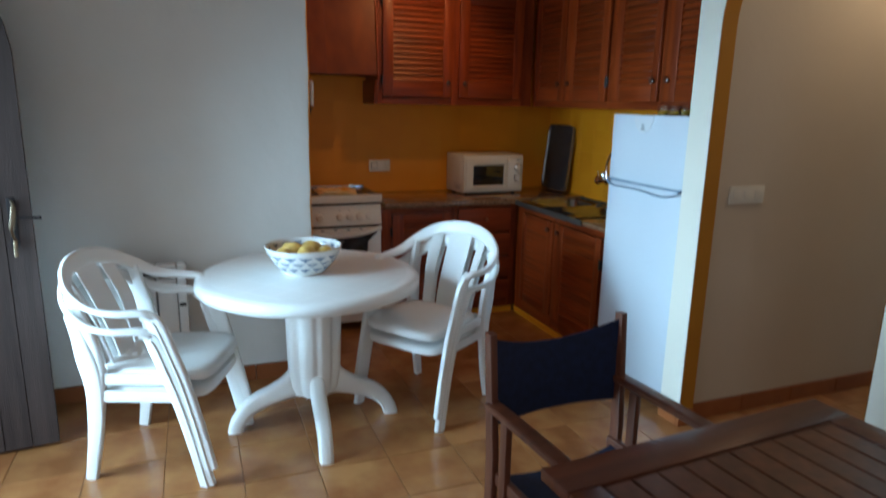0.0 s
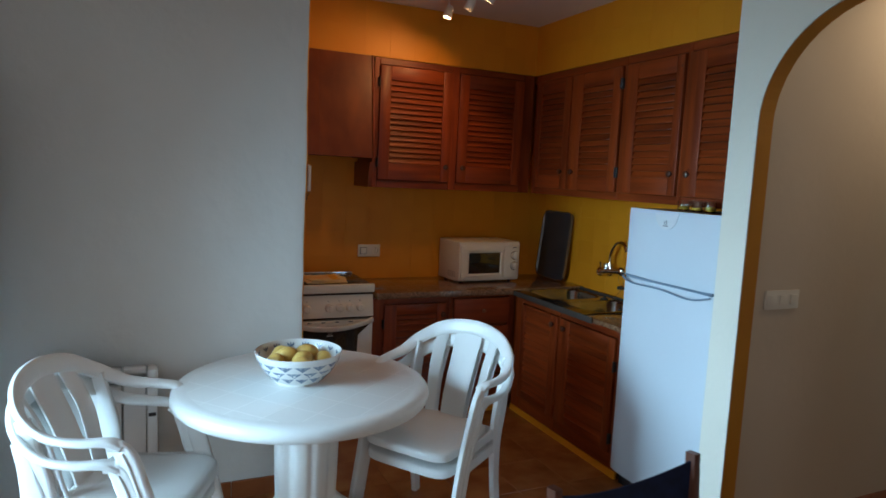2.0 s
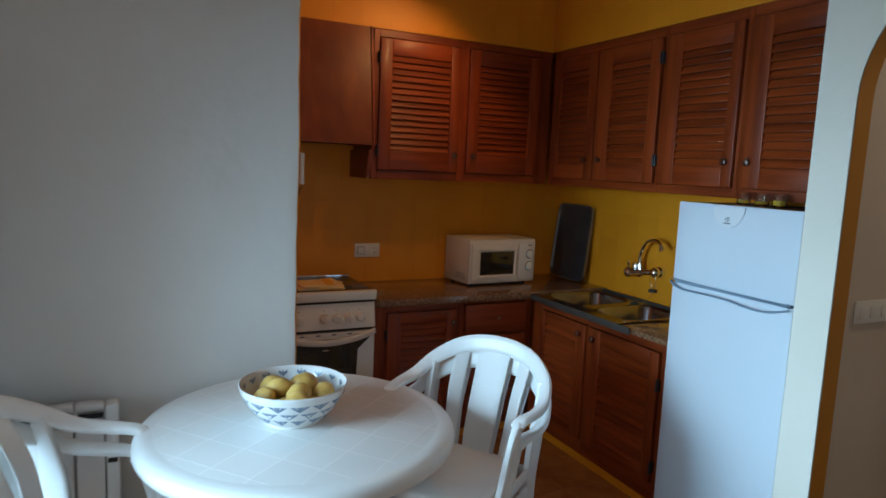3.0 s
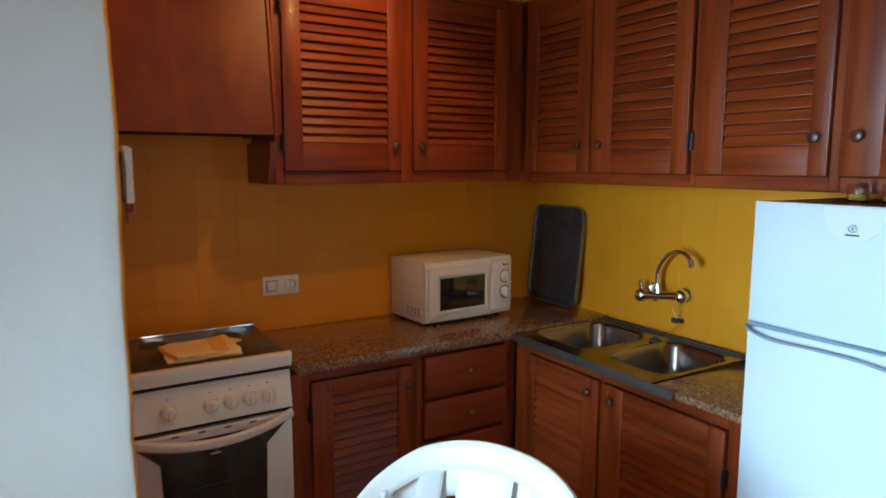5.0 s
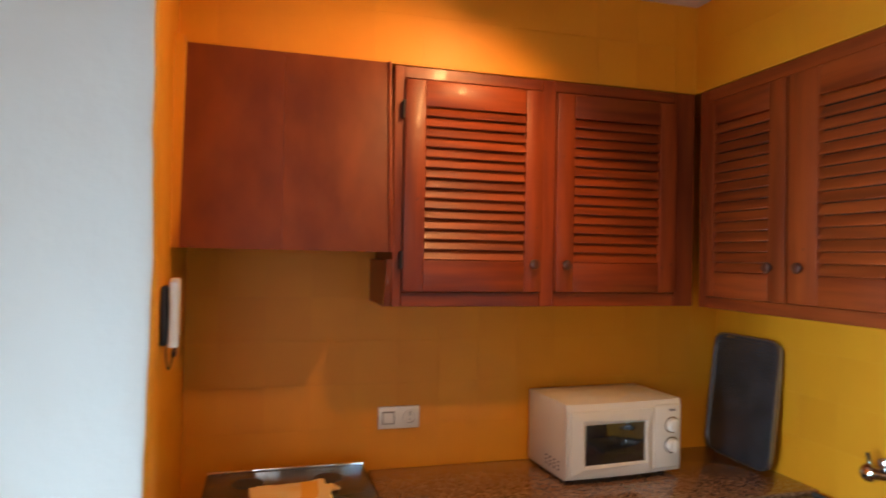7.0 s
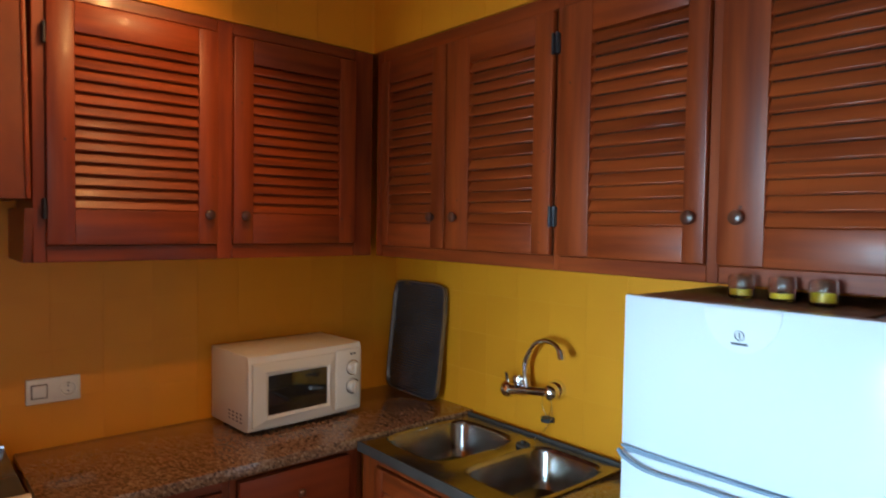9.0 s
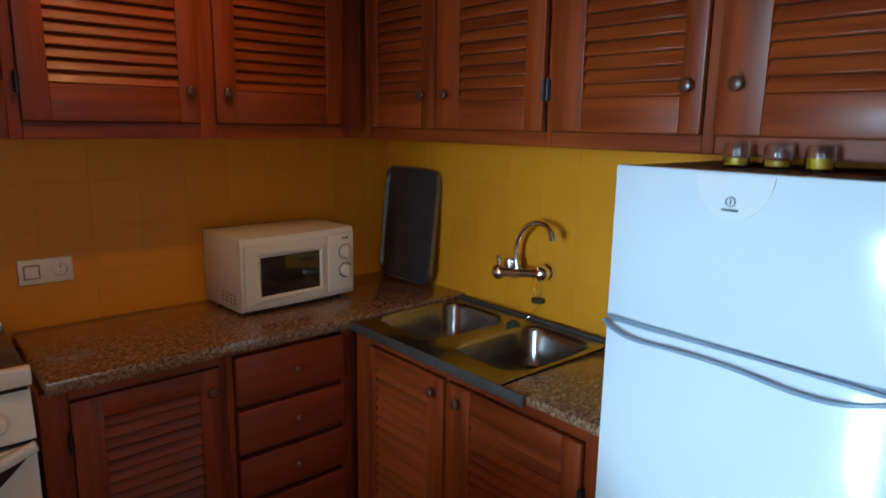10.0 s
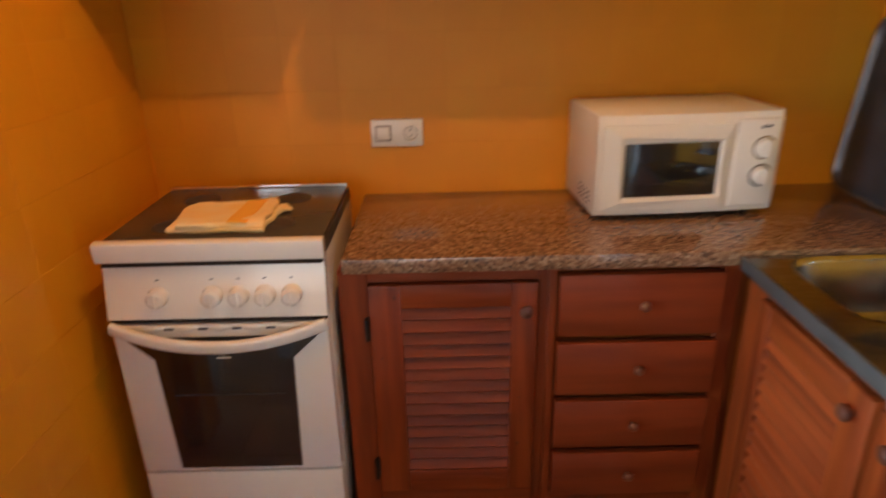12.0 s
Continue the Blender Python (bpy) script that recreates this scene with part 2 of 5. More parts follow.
def lathe(profile, seg=32, bm=None, m=Matrix.Identity(4), sx=1.0, sy=1.0):
    bm = bm or bmesh.new()
    rings = []
    for r, z in profile:
        if r < 1e-5:
            rings.append([bm.verts.new(m @ Vector((0, 0, z)))])
        else:
            rings.append([bm.verts.new(m @ Vector((r * sx * math.cos(2 * math.pi * i / seg), r * sy * math.sin(2 * math.pi * i / seg), z))) for i in range(seg)])
    for a, b in zip(rings, rings[1:]):
        for i in range(seg):
            j = (i + 1) % seg
            if len(a) == 1 and len(b) > 1:
                bm.faces.new((a[0], b[j], b[i]))
            elif len(b) == 1 and len(a) > 1:
                bm.faces.new((a[i], a[j], b[0]))
            elif len(a) > 1:
                bm.faces.new((a[i], a[j], b[j], b[i]))
    return bm


def sweep(points, wide, thick, side=None, bm=None, rounds=True, closed=False, power=0.6):
    """A bar along points; wide runs along side, thick across it; both may be lists."""
    bm = bm or bmesh.new()
    pts = [Vector(p) for p in points]
    n = len(pts)
    wide = wide if isinstance(wide, (list, tuple)) else [wide] * n
    thick = thick if isinstance(thick, (list, tuple)) else [thick] * n
    seg = 12 if rounds else 4
    rings = []
    for i, p in enumerate(pts):
        if closed:
            t = (pts[(i + 1) % n] - pts[i - 1]).normalized()
        else:
            t = (pts[min(i + 1, n - 1)] - pts[max(i - 1, 0)]).normalized()
        s = side(i) if callable(side) else side
        s = Vector(s if s is not None else (0, 0, 1))
        s = (s - t * s.dot(t)).normalized()
        u = t.cross(s)
        ring = []
        for k in range(seg):
            a = 2 * math.pi * (k + 0.5) / seg
            c, d = math.cos(a), math.sin(a)
            e = power if rounds else 0.01
            cx, dy = math.copysign(abs(c) ** e, c), math.copysign(abs(d) ** e, d)
            ring.append(bm.verts.new(p + s * wide[i] / 2 * cx + u * thick[i] / 2 * dy))
        rings.append(ring)
    pairs = list(zip(rings, rings[1:])) + ([(rings[-1], rings[0])] if closed else [])
    for a, b in pairs:
        for k in range(seg):
            j = (k + 1) % seg
            bm.faces.new((a[k], a[j], b[j], b[k]))
    if not closed:
        bm.faces.new(rings[0][::-1])
        bm.faces.new(rings[-1])
    return bm


def smooth_path(ctrl, n=24):
    """Catmull-Rom through control points."""
    c = [Vector(p) for p in ctrl]
    c = [2 * c[0] - c[1]] + c + [2 * c[-1] - c[-2]]
    out = []
    spans = len(c) - 3
    for i in range(n + 1):
        u = i / n * spans
        k = min(int(u), spans - 1)
        f = u - k
        a, b, d, e = c[k], c[k + 1], c[k + 2], c[k + 3]
        out.append(0.5 * ((2 * b) + (d - a) * f + (2 * a - 5 * b + 4 * d - e) * f * f + (3 * b - a - 3 * d + e) * f ** 3))
    return out


def finish(bm, name, mat, smooth):
    bmesh.ops.recalc_face_normals(bm, faces=bm.faces)
    me = bpy.data.meshes.new(name)
    bm.to_mesh(me)
    bm.free()
    me.materials.append(mat)
    if smooth:
        for p in me.polygons:
            p.use_smooth = True
        me.set_sharp_from_angle(angle=radians(38))
    return me


def part(name, bm, mat, parent=None, label="", smooth=True, at=None):
    me = bm if isinstance(bm, bpy.types.Mesh) else finish(bm, name, mat, smooth)
    ob = new(name, me)
    if parent:
        ob.parent = parent
    if at is not None:
        ob.matrix_basis = at if isinstance(at, Matrix) else Matrix.Translation(at)
    return tagged(ob, label=label) if label else ob


def thing(name, m, label, category, group=""):
    ob = new(name)
    ob.empty_display_size = 0.1
    ob.matrix_world = m
    return tagged(ob, label=label, category=category, group=group)


def setting(name, bm, mat, smooth=False):
    return tagged(part(name, bm, mat, smooth=smooth), kind="structure")


# ---- the rooms ----
CEIL_Z = 2.583
WL, WR, WB, WF = -1.28, 2.85, 4.18, -3.0          # left wall, kitchen's right wall, kitchen's back wall, wall behind the walk
FZ = -0.05                                         # the floor
PART_Y, PART_X, KL = 3.01, 0.722, 0.645            # partition face, its free end, kitchen's left wall
ARCH_X, ARCH_X2, JAMB1, JAMB0, SPRING = 2.255, 2.338, 1.811, 0.94, 1.80
HALL_END, HALL_Y = 4.6, 1.842
setting("floor", boxed(WL - 0.3, HALL_END + 0.2, WF - 0.3, WB + 0.2, -0.17, FZ - 0.006), GROUT)
setting("ceiling", boxed(WL - 0.3, HALL_END + 0.2, WF - 0.3, WB + 0.2, CEIL_Z, CEIL_Z + 0.15), CEIL)


def arched_wall(name, mat, x0, x1, y0, y1, a0, a1, spring, top, jamb_mat=None):
    """Wall between x0 and x1, from y0 to y1, with a round-headed opening from a0 to a1."""
    bm = bmesh.new()
    r, c = (a1 - a0) / 2, (a0 + a1) / 2
    n = 28
    box(bm, x0, x1, y0, a0, FZ, top)
    box(bm, x0, x1, a1, y1, FZ, top)
    arc = [(c - r * math.cos(math.pi * i / n), spring + r * math.sin(math.pi * i / n)) for i in range(n + 1)]
    for (ya, za), (yb, zb) in zip(arc, arc[1:]):
        v = [bm.verts.new(p) for p in ((x0, ya, za), (x0, yb, zb), (x0, yb, top), (x0, ya, top), (x1, ya, za), (x1, yb, zb), (x1, yb, top), (x1, ya, top))]
        for f in ((0, 1, 2, 3), (4, 7, 6, 5), (0, 4, 5, 1), (2, 6, 7, 3)):
            bm.faces.new([v[i] for i in f])
    wall = setting(name, bm, mat)
    if jamb_mat:
        line = [(a0, FZ)] + arc + [(a1, FZ)]
        b2 = bmesh.new()
        e = 0.004
        pts_in = []
        for i, (y, z) in enumerate(line):
            dy, dz = (c - y), (spring - z) if z > spring else 0.0
            d = math.hypot(dy, dz) or 1
            pts_in.append((y + e * dy / d, z + e * dz / d))
        for (p, q), (pi, qi) in zip(zip(line, line[1:]), zip(pts_in, pts_in[1:])):
            v = [b2.verts.new(w) for w in ((x0 + 0.001, *pi), (x0 + 0.001, *qi), (x1 - 0.001, *qi), (x1 - 0.001, *pi))]
            b2.faces.new(v)
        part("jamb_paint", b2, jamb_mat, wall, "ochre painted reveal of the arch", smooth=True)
    return wall


def rough_box(x0, x1, y0, y1, z0, z1, amp=0.006, step=0.05, bevel=0.014):
    """A plastered block with slightly wavy faces and soft arrises."""
    bm = bmesh.new()
    box(bm, x0, x1, y0, y1, z0, z1, bevel, 3)
    bmesh.ops.subdivide_edges(bm, edges=[e for e in bm.edges if e.calc_length() > 0.3], cuts=int((z1 - z0) / step), use_grid_fill=True)
    for v in bm.verts:
        q = noise.noise_vector(v.co * 3.0) * amp + noise.noise_vector(v.co * 14.0) * amp * 0.5
        v.co.x += q.x
        v.co.y += q.y
    return bm


wall_partition = setting("wall_partition", rough_box(WL, PART_X, PART_Y, PART_Y + 0.13, FZ, CEIL_Z), PLASTER, smooth=True)
wall_partition.data.materials.append(YELLOW)
for face in wall_partition.data.polygons:                # the paint of the kitchen wraps round the wall's end
    if face.normal.x > 0.55 or face.normal.y > 0.55:
        face.material_index = 1
setting("wall_kitchen_left", boxed(KL - 0.12, KL, PART_Y + 0.125, WB, FZ, CEIL_Z), YELLOW)
setting("wall_kitchen_back", boxed(KL - 0.12, WR + 0.15, WB, WB + 0.15, FZ, CEIL_Z), YELLOW)
setting("wall_kitchen_right", boxed(WR, WR + 0.15, 1.95, WB, FZ, CEIL_Z), YELLOW)
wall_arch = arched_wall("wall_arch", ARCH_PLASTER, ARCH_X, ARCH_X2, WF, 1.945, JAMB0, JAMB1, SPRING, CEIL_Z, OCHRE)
wall_hall = setting("wall_hall", boxed(ARCH_X2 - 0.002, 3.70, HALL_Y, 1.945, FZ, CEIL_Z), CREAM)
setting("wall_hall_door", boxed(3.70, HALL_END, HALL_Y + 0.02, 1.95, 2.08, CEIL_Z), CREAM)
setting("wall_hall_back", boxed(3.70, HALL_END + 0.1, 1.95, 2.05, FZ, CEIL_Z), CREAM)
setting("wall_hall_end", boxed(HALL_END, HALL_END + 0.15, 0.5, 2.05, FZ, CEIL_Z), CREAM)
setting("wall_hall_near", boxed(ARCH_X2, HALL_END, 0.4, 0.5, FZ, CEIL_Z), CREAM)
arched_wall("wall_left", PLASTER, WL - 0.2, WL, 0.8, WB, 1.62, 2.44, 1.61, CEIL_Z)
bm = bmesh.new()
for a in ((WF, -1.0, FZ, CEIL_Z), (-1.0, 0.8, 2.15, CEIL_Z)):
    box(bm, WL - 0.2, WL, a[0], a[1], a[2], a[3])
setting("wall_left_window", bm, PLASTER)
side_win = setting("window_2", boxed(WL - 0.12, WL - 0.06, -1.0, 0.8, FZ, 0.03), ENAMEL)
for y0, y1 in ((-1.0, -0.94), (-0.13, -0.07), (0.74, 0.8)):
    part("window_frame", boxed(WL - 0.12, WL - 0.06, y0, y1, 0.03, 2.15), ENAMEL, side_win)
bm = bmesh.new()
for a in ((WL, -1.25, FZ, CEIL_Z), (0.85, ARCH_X, FZ, CEIL_Z), (-1.25, 0.85, 2.3, CEIL_Z)):
    box(bm, a[0], a[1], WF - 0.2, WF, a[2], a[3])
setting("wall_window_side", bm, PLASTER)
win = setting("window_1", boxed(-1.25, 0.85, WF - 0.1, WF - 0.04, 0.0, 0.06), ENAMEL)
for x0, x1 in ((-1.25, -1.19), (-0.23, -0.17), (0.79, 0.85)):
    part("window_frame", boxed(x0, x1, WF - 0.1, WF - 0.04, 0.06, 2.24), ENAMEL, win)
part("window_frame", boxed(-1.25, 0.85, WF - 0.1, WF - 0.04, 2.24, 2.3), ENAMEL, win)
for x0, x1 in ((-1.19, -0.23), (-0.17, 0.79)):
    pane = part("pane", boxed(x0, x1, WF - 0.075, WF - 0.069, 0.06, 2.24), GLASS, win)
    pane.visible_shadow = False
setting("ground", boxed(-300, 300, -300, 300, -0.4, -0.18), CONCRETE)

# soffit above the wall cabinets
UP_F, UP_R, UP_B, UP_T = 3.845, 2.475, 1.443, 2.25
setting("wall_soffit_back", boxed(KL, UP_R + 0.012, UP_F + 0.012, WB, UP_T + 0.002, CEIL_Z), YELLOW)
setting("wall_soffit_right", boxed(UP_R + 0.012, WR, 1.95, WB, UP_T + 0.002, CEIL_Z), YELLOW)

# skirtings
def skirting_run(start, end, normal, h=0.085, piece=0.33):
    s, e, nrm = Vector((*start, 0)), Vector((*end, 0)), Vector((*normal, 0))
    d = (e - s)
    length = d.length
    d.normalize()
    count = max(1, round(length / piece))
    root = tagged(new("baseboard"), kind="structure")
    for i in range(count):
        a, b = s + d * (length * i / count + 0.0015), s + d * (length * (i + 1) / count - 0.0015)
        p = [a, b, b + nrm * 0.012, a + nrm * 0.012]
        xs, ys = [q.x for q in p], [q.y for q in p]
        part("skirting_tile", boxed(min(xs), max(xs), min(ys), max(ys), FZ, FZ + h, bevel=0.002, seg=1), BASEB, root, smooth=False)


skirting_run((WL, PART_Y), (PART_X, PART_Y), (0, -1))
skirting_run((ARCH_X, JAMB1 + 0.002), (ARCH_X, 1.943), (-1, 0))
skirting_run((ARCH_X - 0.012, JAMB1 - 0.001), (ARCH_X2, JAMB1 - 0.001), (0, -1))
skirting_run((ARCH_X2 + 0.003, HALL_Y), (3.69, HALL_Y), (0, -1))
skirting_run((ARCH_X, WF), (ARCH_X, JAMB0), (-1, 0))

# ---- kitchen cabinets ----
def slat_mesh(width, pitch):
    bm = bmesh.new()
    box(bm, -width / 2, width / 2, -0.004, 0.004, -pitch * 0.52, pitch * 0.52, 0.002, 1)
    bmesh.ops.rotate(bm, verts=bm.verts, cent=(0, 0, 0), matrix=Matrix.Rotation(radians(-27), 3, "X"))
    return finish(bm, "slat", WOOD_H, True)


def knob(parent, x, z, y=0.0, r=0.0175, mat=None):
    prof = [(0.0, 0.026), (r * 0.6, 0.0255), (r * 0.93, 0.022), (r, 0.017), (r * 0.9, 0.012), (r * 0.5, 0.008), (r * 0.42, 0.0), (0, 0)]
    bm = lathe(prof, 20, m=Matrix.Rotation(radians(90), 4, "X"))
    return part("knob", bm, mat or KNOBWOOD, parent, "small round turned knob", at=(x, y, z))


def hinge(parent, x, z, y=0.0):
    bm = boxed(x - 0.006, x + 0.006, y - 0.004, y + 0.016, z - 0.028, z + 0.028, 0.002, 1)
    bmesh.ops.create_cone(bm, segments=10, radius1=0.005, radius2=0.005, depth=0.06, cap_ends=True, matrix=Matrix.Translation((x, y - 0.006, z)))
    return part("hinge", bm, IRON, parent, "small dark metal hinge")


def louvre_door(parent, x0, x1, z0, z1, s0, s1, sz0, sz1, knob_at=None, hinges=None, th=0.022, pitch=0.0355, name="door"):
    """Frame door x0..x1, z0..z1 with louvred field s0..s1, sz0..sz1; its face is at y = 0."""
    bm = boxed(x0, s0, 0, th, z0, z1, 0.004)
    door = part(name, bm, WOOD_V, parent, "red-stained pine louvred door")
    part("stile", boxed(s1, x1, 0, th, z0, z1, 0.004), WOOD_V, door)
    part("rail", boxed(s0 - 0.0005, s1 + 0.0005, 0.0008, th, z0, sz0, 0.003), WOOD_H, door)
    part("rail", boxed(s0 - 0.0005, s1 + 0.0005, 0.0008, th, sz1, z1, 0.003), WOOD_H, door)
    count = round((sz1 - sz0) / pitch)
    step = (sz1 - sz0) / count
    me = slat_mesh(s1 - s0 + 0.004, step)
    for i in range(count):
        part("slat", me, WOOD_H, door, at=((s0 + s1) / 2, 0.0125, sz0 + step * (i + 0.5)))
    # added dark sheet, paints in the shade between the slats
    part("back_panel", boxed(s0, s1, th, th + 0.003, sz0, sz1), DARK_SHADE, door)
    if knob_at:
        knob(door, *knob_at)
    for h in hinges or ():
        hinge(door, *h)
    rnd = random.Random(int(x0 * 1000) + int(z0 * 100))
    for k in range(rnd.choice((2, 3, 4))):
        kx = rnd.choice((rnd.uniform(x0 + 0.012, s0 - 0.008), rnd.uniform(s1 + 0.008, x1 - 0.012)))
        kz = rnd.uniform(z0 + 0.03, z1 - 0.03)
        r = rnd.uniform(0.002, 0.0052)
        part("knot", lathe([(0, 0.0006), (r, 0.0004), (r, 0)], 10, m=Matrix.Rotation(rnd.uniform(-0.5, 0.5), 4, "Y") @ Matrix.Rotation(radians(90), 4, "X"), sx=rnd.uniform(0.7, 1.0), sy=rnd.uniform(1.0, 1.7)), KNOT, door, at=(kx, -0.0002, kz))
    return door


def carcass(parent, x0, x1, z0, z1, depth, stiles, rails, face=0.015, body_top=None):
    """Box behind the doors with a face frame; stiles and rails are (from, to) pairs."""
    body = part("body", boxed(x0, x1, 0.03, depth, z0, body_top or z1), PANEL, parent)
    for a, b in stiles:
        part("face_stile", boxed(a, b, face, 0.0295, z0, z1, 0.002, 1), WOOD_V, parent)
    xa = [s for s in stiles]
    for a, b in rails:
        for (l0, l1), (r0, r1) in zip(xa, xa[1:]):
            part("face_rail", boxed(l1, r0, face + 0.0006, 0.0295, a, b, 0.002, 1), WOOD_H, parent)
    return body


# wall cabinet on the back wall; local x = world x, face to -y
c = thing("wall_cabinet", pose(1.318, UP_F, 0), "red-stained wall cabinet with two louvred doors beside the extractor hood", "wall cabinet")
X = lambda x: x - 1.318
carcass(c, 0, X(UP_R + 0.01), UP_B, UP_T, WB - UP_F - 0.003, [(0, X(1.352)), (X(1.851), X(1.905)), (X(2.398), X(UP_R + 0.01))], [(UP_B, 1.492), (2.21, UP_T)])
louvre_door(c, X(1.352), X(1.851), 1.494, 2.205, X(1.425), X(1.786), 1.60, 2.118, (X(1.817), 1.592), [(X(1.346), 1.60), (X(1.346), 2.10)])
louvre_door(c, X(1.905), X(2.398), 1.494, 2.205, X(1.976), X(2.325), 1.60, 2.118, (X(1.941), 1.592))
bracket = bmesh.new()
vs = [bracket.verts.new(p) for p in ((-0.022, -0.008, 1.60), (-0.022, WB - UP_F - 0.01, 1.60), (-0.022, WB - UP_F - 0.01, UP_B), (-0.022, 0.03, UP_B),
                                     (0.0, -0.008, 1.60), (0.0, WB - UP_F - 0.01, 1.60), (0.0, WB - UP_F - 0.01, UP_B), (0.0, 0.03, UP_B))]
for f in ((0, 1, 2, 3), (4, 7, 6, 5), (0, 4, 5, 1), (1, 5, 6, 2), (2, 6, 7, 3), (3, 7, 4, 0)):
    bracket.faces.new([vs[i] for i in f])
part("side_bracket", bracket, PANEL, c, smooth=False)

# extractor hood casing: front panel leaning out at its lower edge
hood = thing("extractor_hood", pose(KL, UP_F, 0), "brown-red wooden extractor hood casing above the white cooker", "cooker hood")
HX = 1.296 - KL


def slanted(x0, x1, zb, zt, yb, yt, th):
    b = bmesh.new()
    v = [b.verts.new(p) for p in ((x0, yb, zb), (x1, yb, zb), (x1, yt, zt), (x0, yt, zt), (x0, yb + th, zb), (x1, yb + th, zb), (x1, yt + th, zt), (x0, yt + th, zt))]
    for f in ((0, 1, 2, 3), (4, 7, 6, 5), (0, 4, 5, 1), (2, 6, 7, 3), (1, 5, 6, 2), (0, 3, 7, 4)):
        b.faces.new([v[i] for i in f])
    return b


part("front_panel", slanted(0.026, 0.315, 1.624, UP_T, -0.085, 0.0, 0.018), PANEL, hood, smooth=False)
part("front_panel", slanted(0.3155, HX, 1.624, UP_T, -0.085, 0.0, 0.018), PANEL, hood, smooth=False)
part("corner_bead", sweep([(HX - 0.001, -0.088, 1.624), (HX - 0.001, -0.003, UP_T)], 0.012, 0.012, (1, 0, 0)), WOOD_V, hood)
setting("wall_filler", boxed(KL, KL + 0.026, UP_F - 0.070, UP_F + 0.012, 1.624, UP_T + 0.002), YELLOW)
side = bmesh.new()
v = [side.verts.new(p) for p in ((HX - 0.018, -0.067, 1.624), (HX - 0.018, 0.33, 1.624), (HX - 0.018, 0.33, UP_T), (HX - 0.018, 0.018, UP_T),
                                 (HX, -0.067, 1.624), (HX, 0.33, 1.624), (HX, 0.33, UP_T), (HX, 0.018, UP_T))]
for f in ((0, 1, 2, 3), (4, 7, 6, 5), (0, 4, 5, 1), (1, 5, 6, 2), (2, 6, 7, 3), (3, 7, 4, 0)):
    side.faces.new([v[i] for i in f])
part("side_panel", side, PANEL, hood, smooth=False)
# underside board coloured near-black, the hood's shade put into its colour
part("underside", boxed(0.026, HX - 0.02, -0.06, 0.33, 1.63, 1.644), DARK_SHADE, hood)
part("top_rail", boxed(0.004, HX, 0.012, 0.03, UP_T - 0.03, UP_T), WOOD_H, hood)

# wall cabinets on the right wall; local x = UP_Y0 - world y, face to -x
UP_Y0 = UP_F
c = thing("wall_cabinet", pose(UP_R, UP_Y0, 0, 0, 0, -90), "long red-stained wall cabinet with four louvred doors above the sink", "wall cabinet")
Y = lambda y: UP_Y0 - y
carcass(c, Y(3.833), Y(1.953), UP_B, UP_T, WR - UP_R - 0.003, [(Y(3.833), Y(3.79)), (Y(2.922), Y(2.902)), (Y(2.455), Y(2.425)), (Y(1.985), Y(1.953))], [(UP_B, 1.485), (2.205, UP_T)])
part("underside", boxed(Y(3.8), Y(1.96), 0.03, 0.36, UP_B - 0.002, UP_B), PANEL, c)
louvre_door(c, Y(3.79), Y(3.405), 1.487, 2.20, Y(3.735), Y(3.478), 1.575, 2.112, (Y(3.462), 1.598))
louvre_door(c, Y(3.398), Y(2.93), 1.487, 2.20, Y(3.283), Y(3.0), 1.575, 2.112, (Y(3.342), 1.598), [(Y(2.924), 1.60), (Y(2.924), 2.10)])
louvre_door(c, Y(2.902), Y(2.457), 1.487, 2.20, Y(2.793), Y(2.512), 1.575, 2.112, (Y(2.490), 1.598), [(Y(2.908), 1.60), (Y(2.908), 2.10)])
louvre_door(c, Y(2.425), Y(1.985), 1.487, 2.20, Y(2.318), Y(2.06), 1.575, 2.112, (Y(2.374), 1.598))

# base units on the back wall
BF, BR, TOP = 3.645, 2.295, 0.80
c = thing("base_cabinet", pose(1.288, BF, 0), "red-stained pine base cabinet with a louvred door under the granite worktop", "base cabinet")
X = lambda x: x - 1.288
carcass(c, 0, X(1.815), -0.008, 0.757, 0.5, [(0, X(1.362)), (X(1.79), X(1.815))], [(0.722, 0.757), (-0.008, 0.075)])
louvre_door(c, X(1.362), X(1.788), 0.078, 0.72, X(1.444), X(1.722), 0.15, 0.655, (X(1.758), 0.648), [(X(1.356), 0.6), (X(1.356), 0.16)])
part("plinth", boxed(0, X(1.815), 0.012, 0.028, FZ, -0.010), YELLOW_TILE, c)
c = thing("drawer_unit", pose(1.816, BF, 0), "red-stained pine unit of four drawers in the kitchen corner", "drawer unit")
X = lambda x: x - 1.816
carcass(c, 0, X(BR + 0.03), -0.008, 0.757, 0.5, [(0, X(1.838)), (X(2.25), X(BR + 0.002))], [(0.744, 0.757), (-0.008, 0.058)])
for z0, z1 in ((0.572, 0.742), (0.396, 0.55), (0.226, 0.374), (0.062, 0.204)):
    d = part("drawer", boxed(X(1.84), X(2.248), -0.012, 0.013, z0, z1, 0.003), DRAWER, c, "plain red-stained drawer front")
    knob(d, X(2.05), (z0 + z1) / 2 + 0.004, -0.012, 0.0135, COPPER)
part("plinth", boxed(0, X(2.29), 0.012, 0.028, FZ, -0.010), YELLOW_TILE, c)

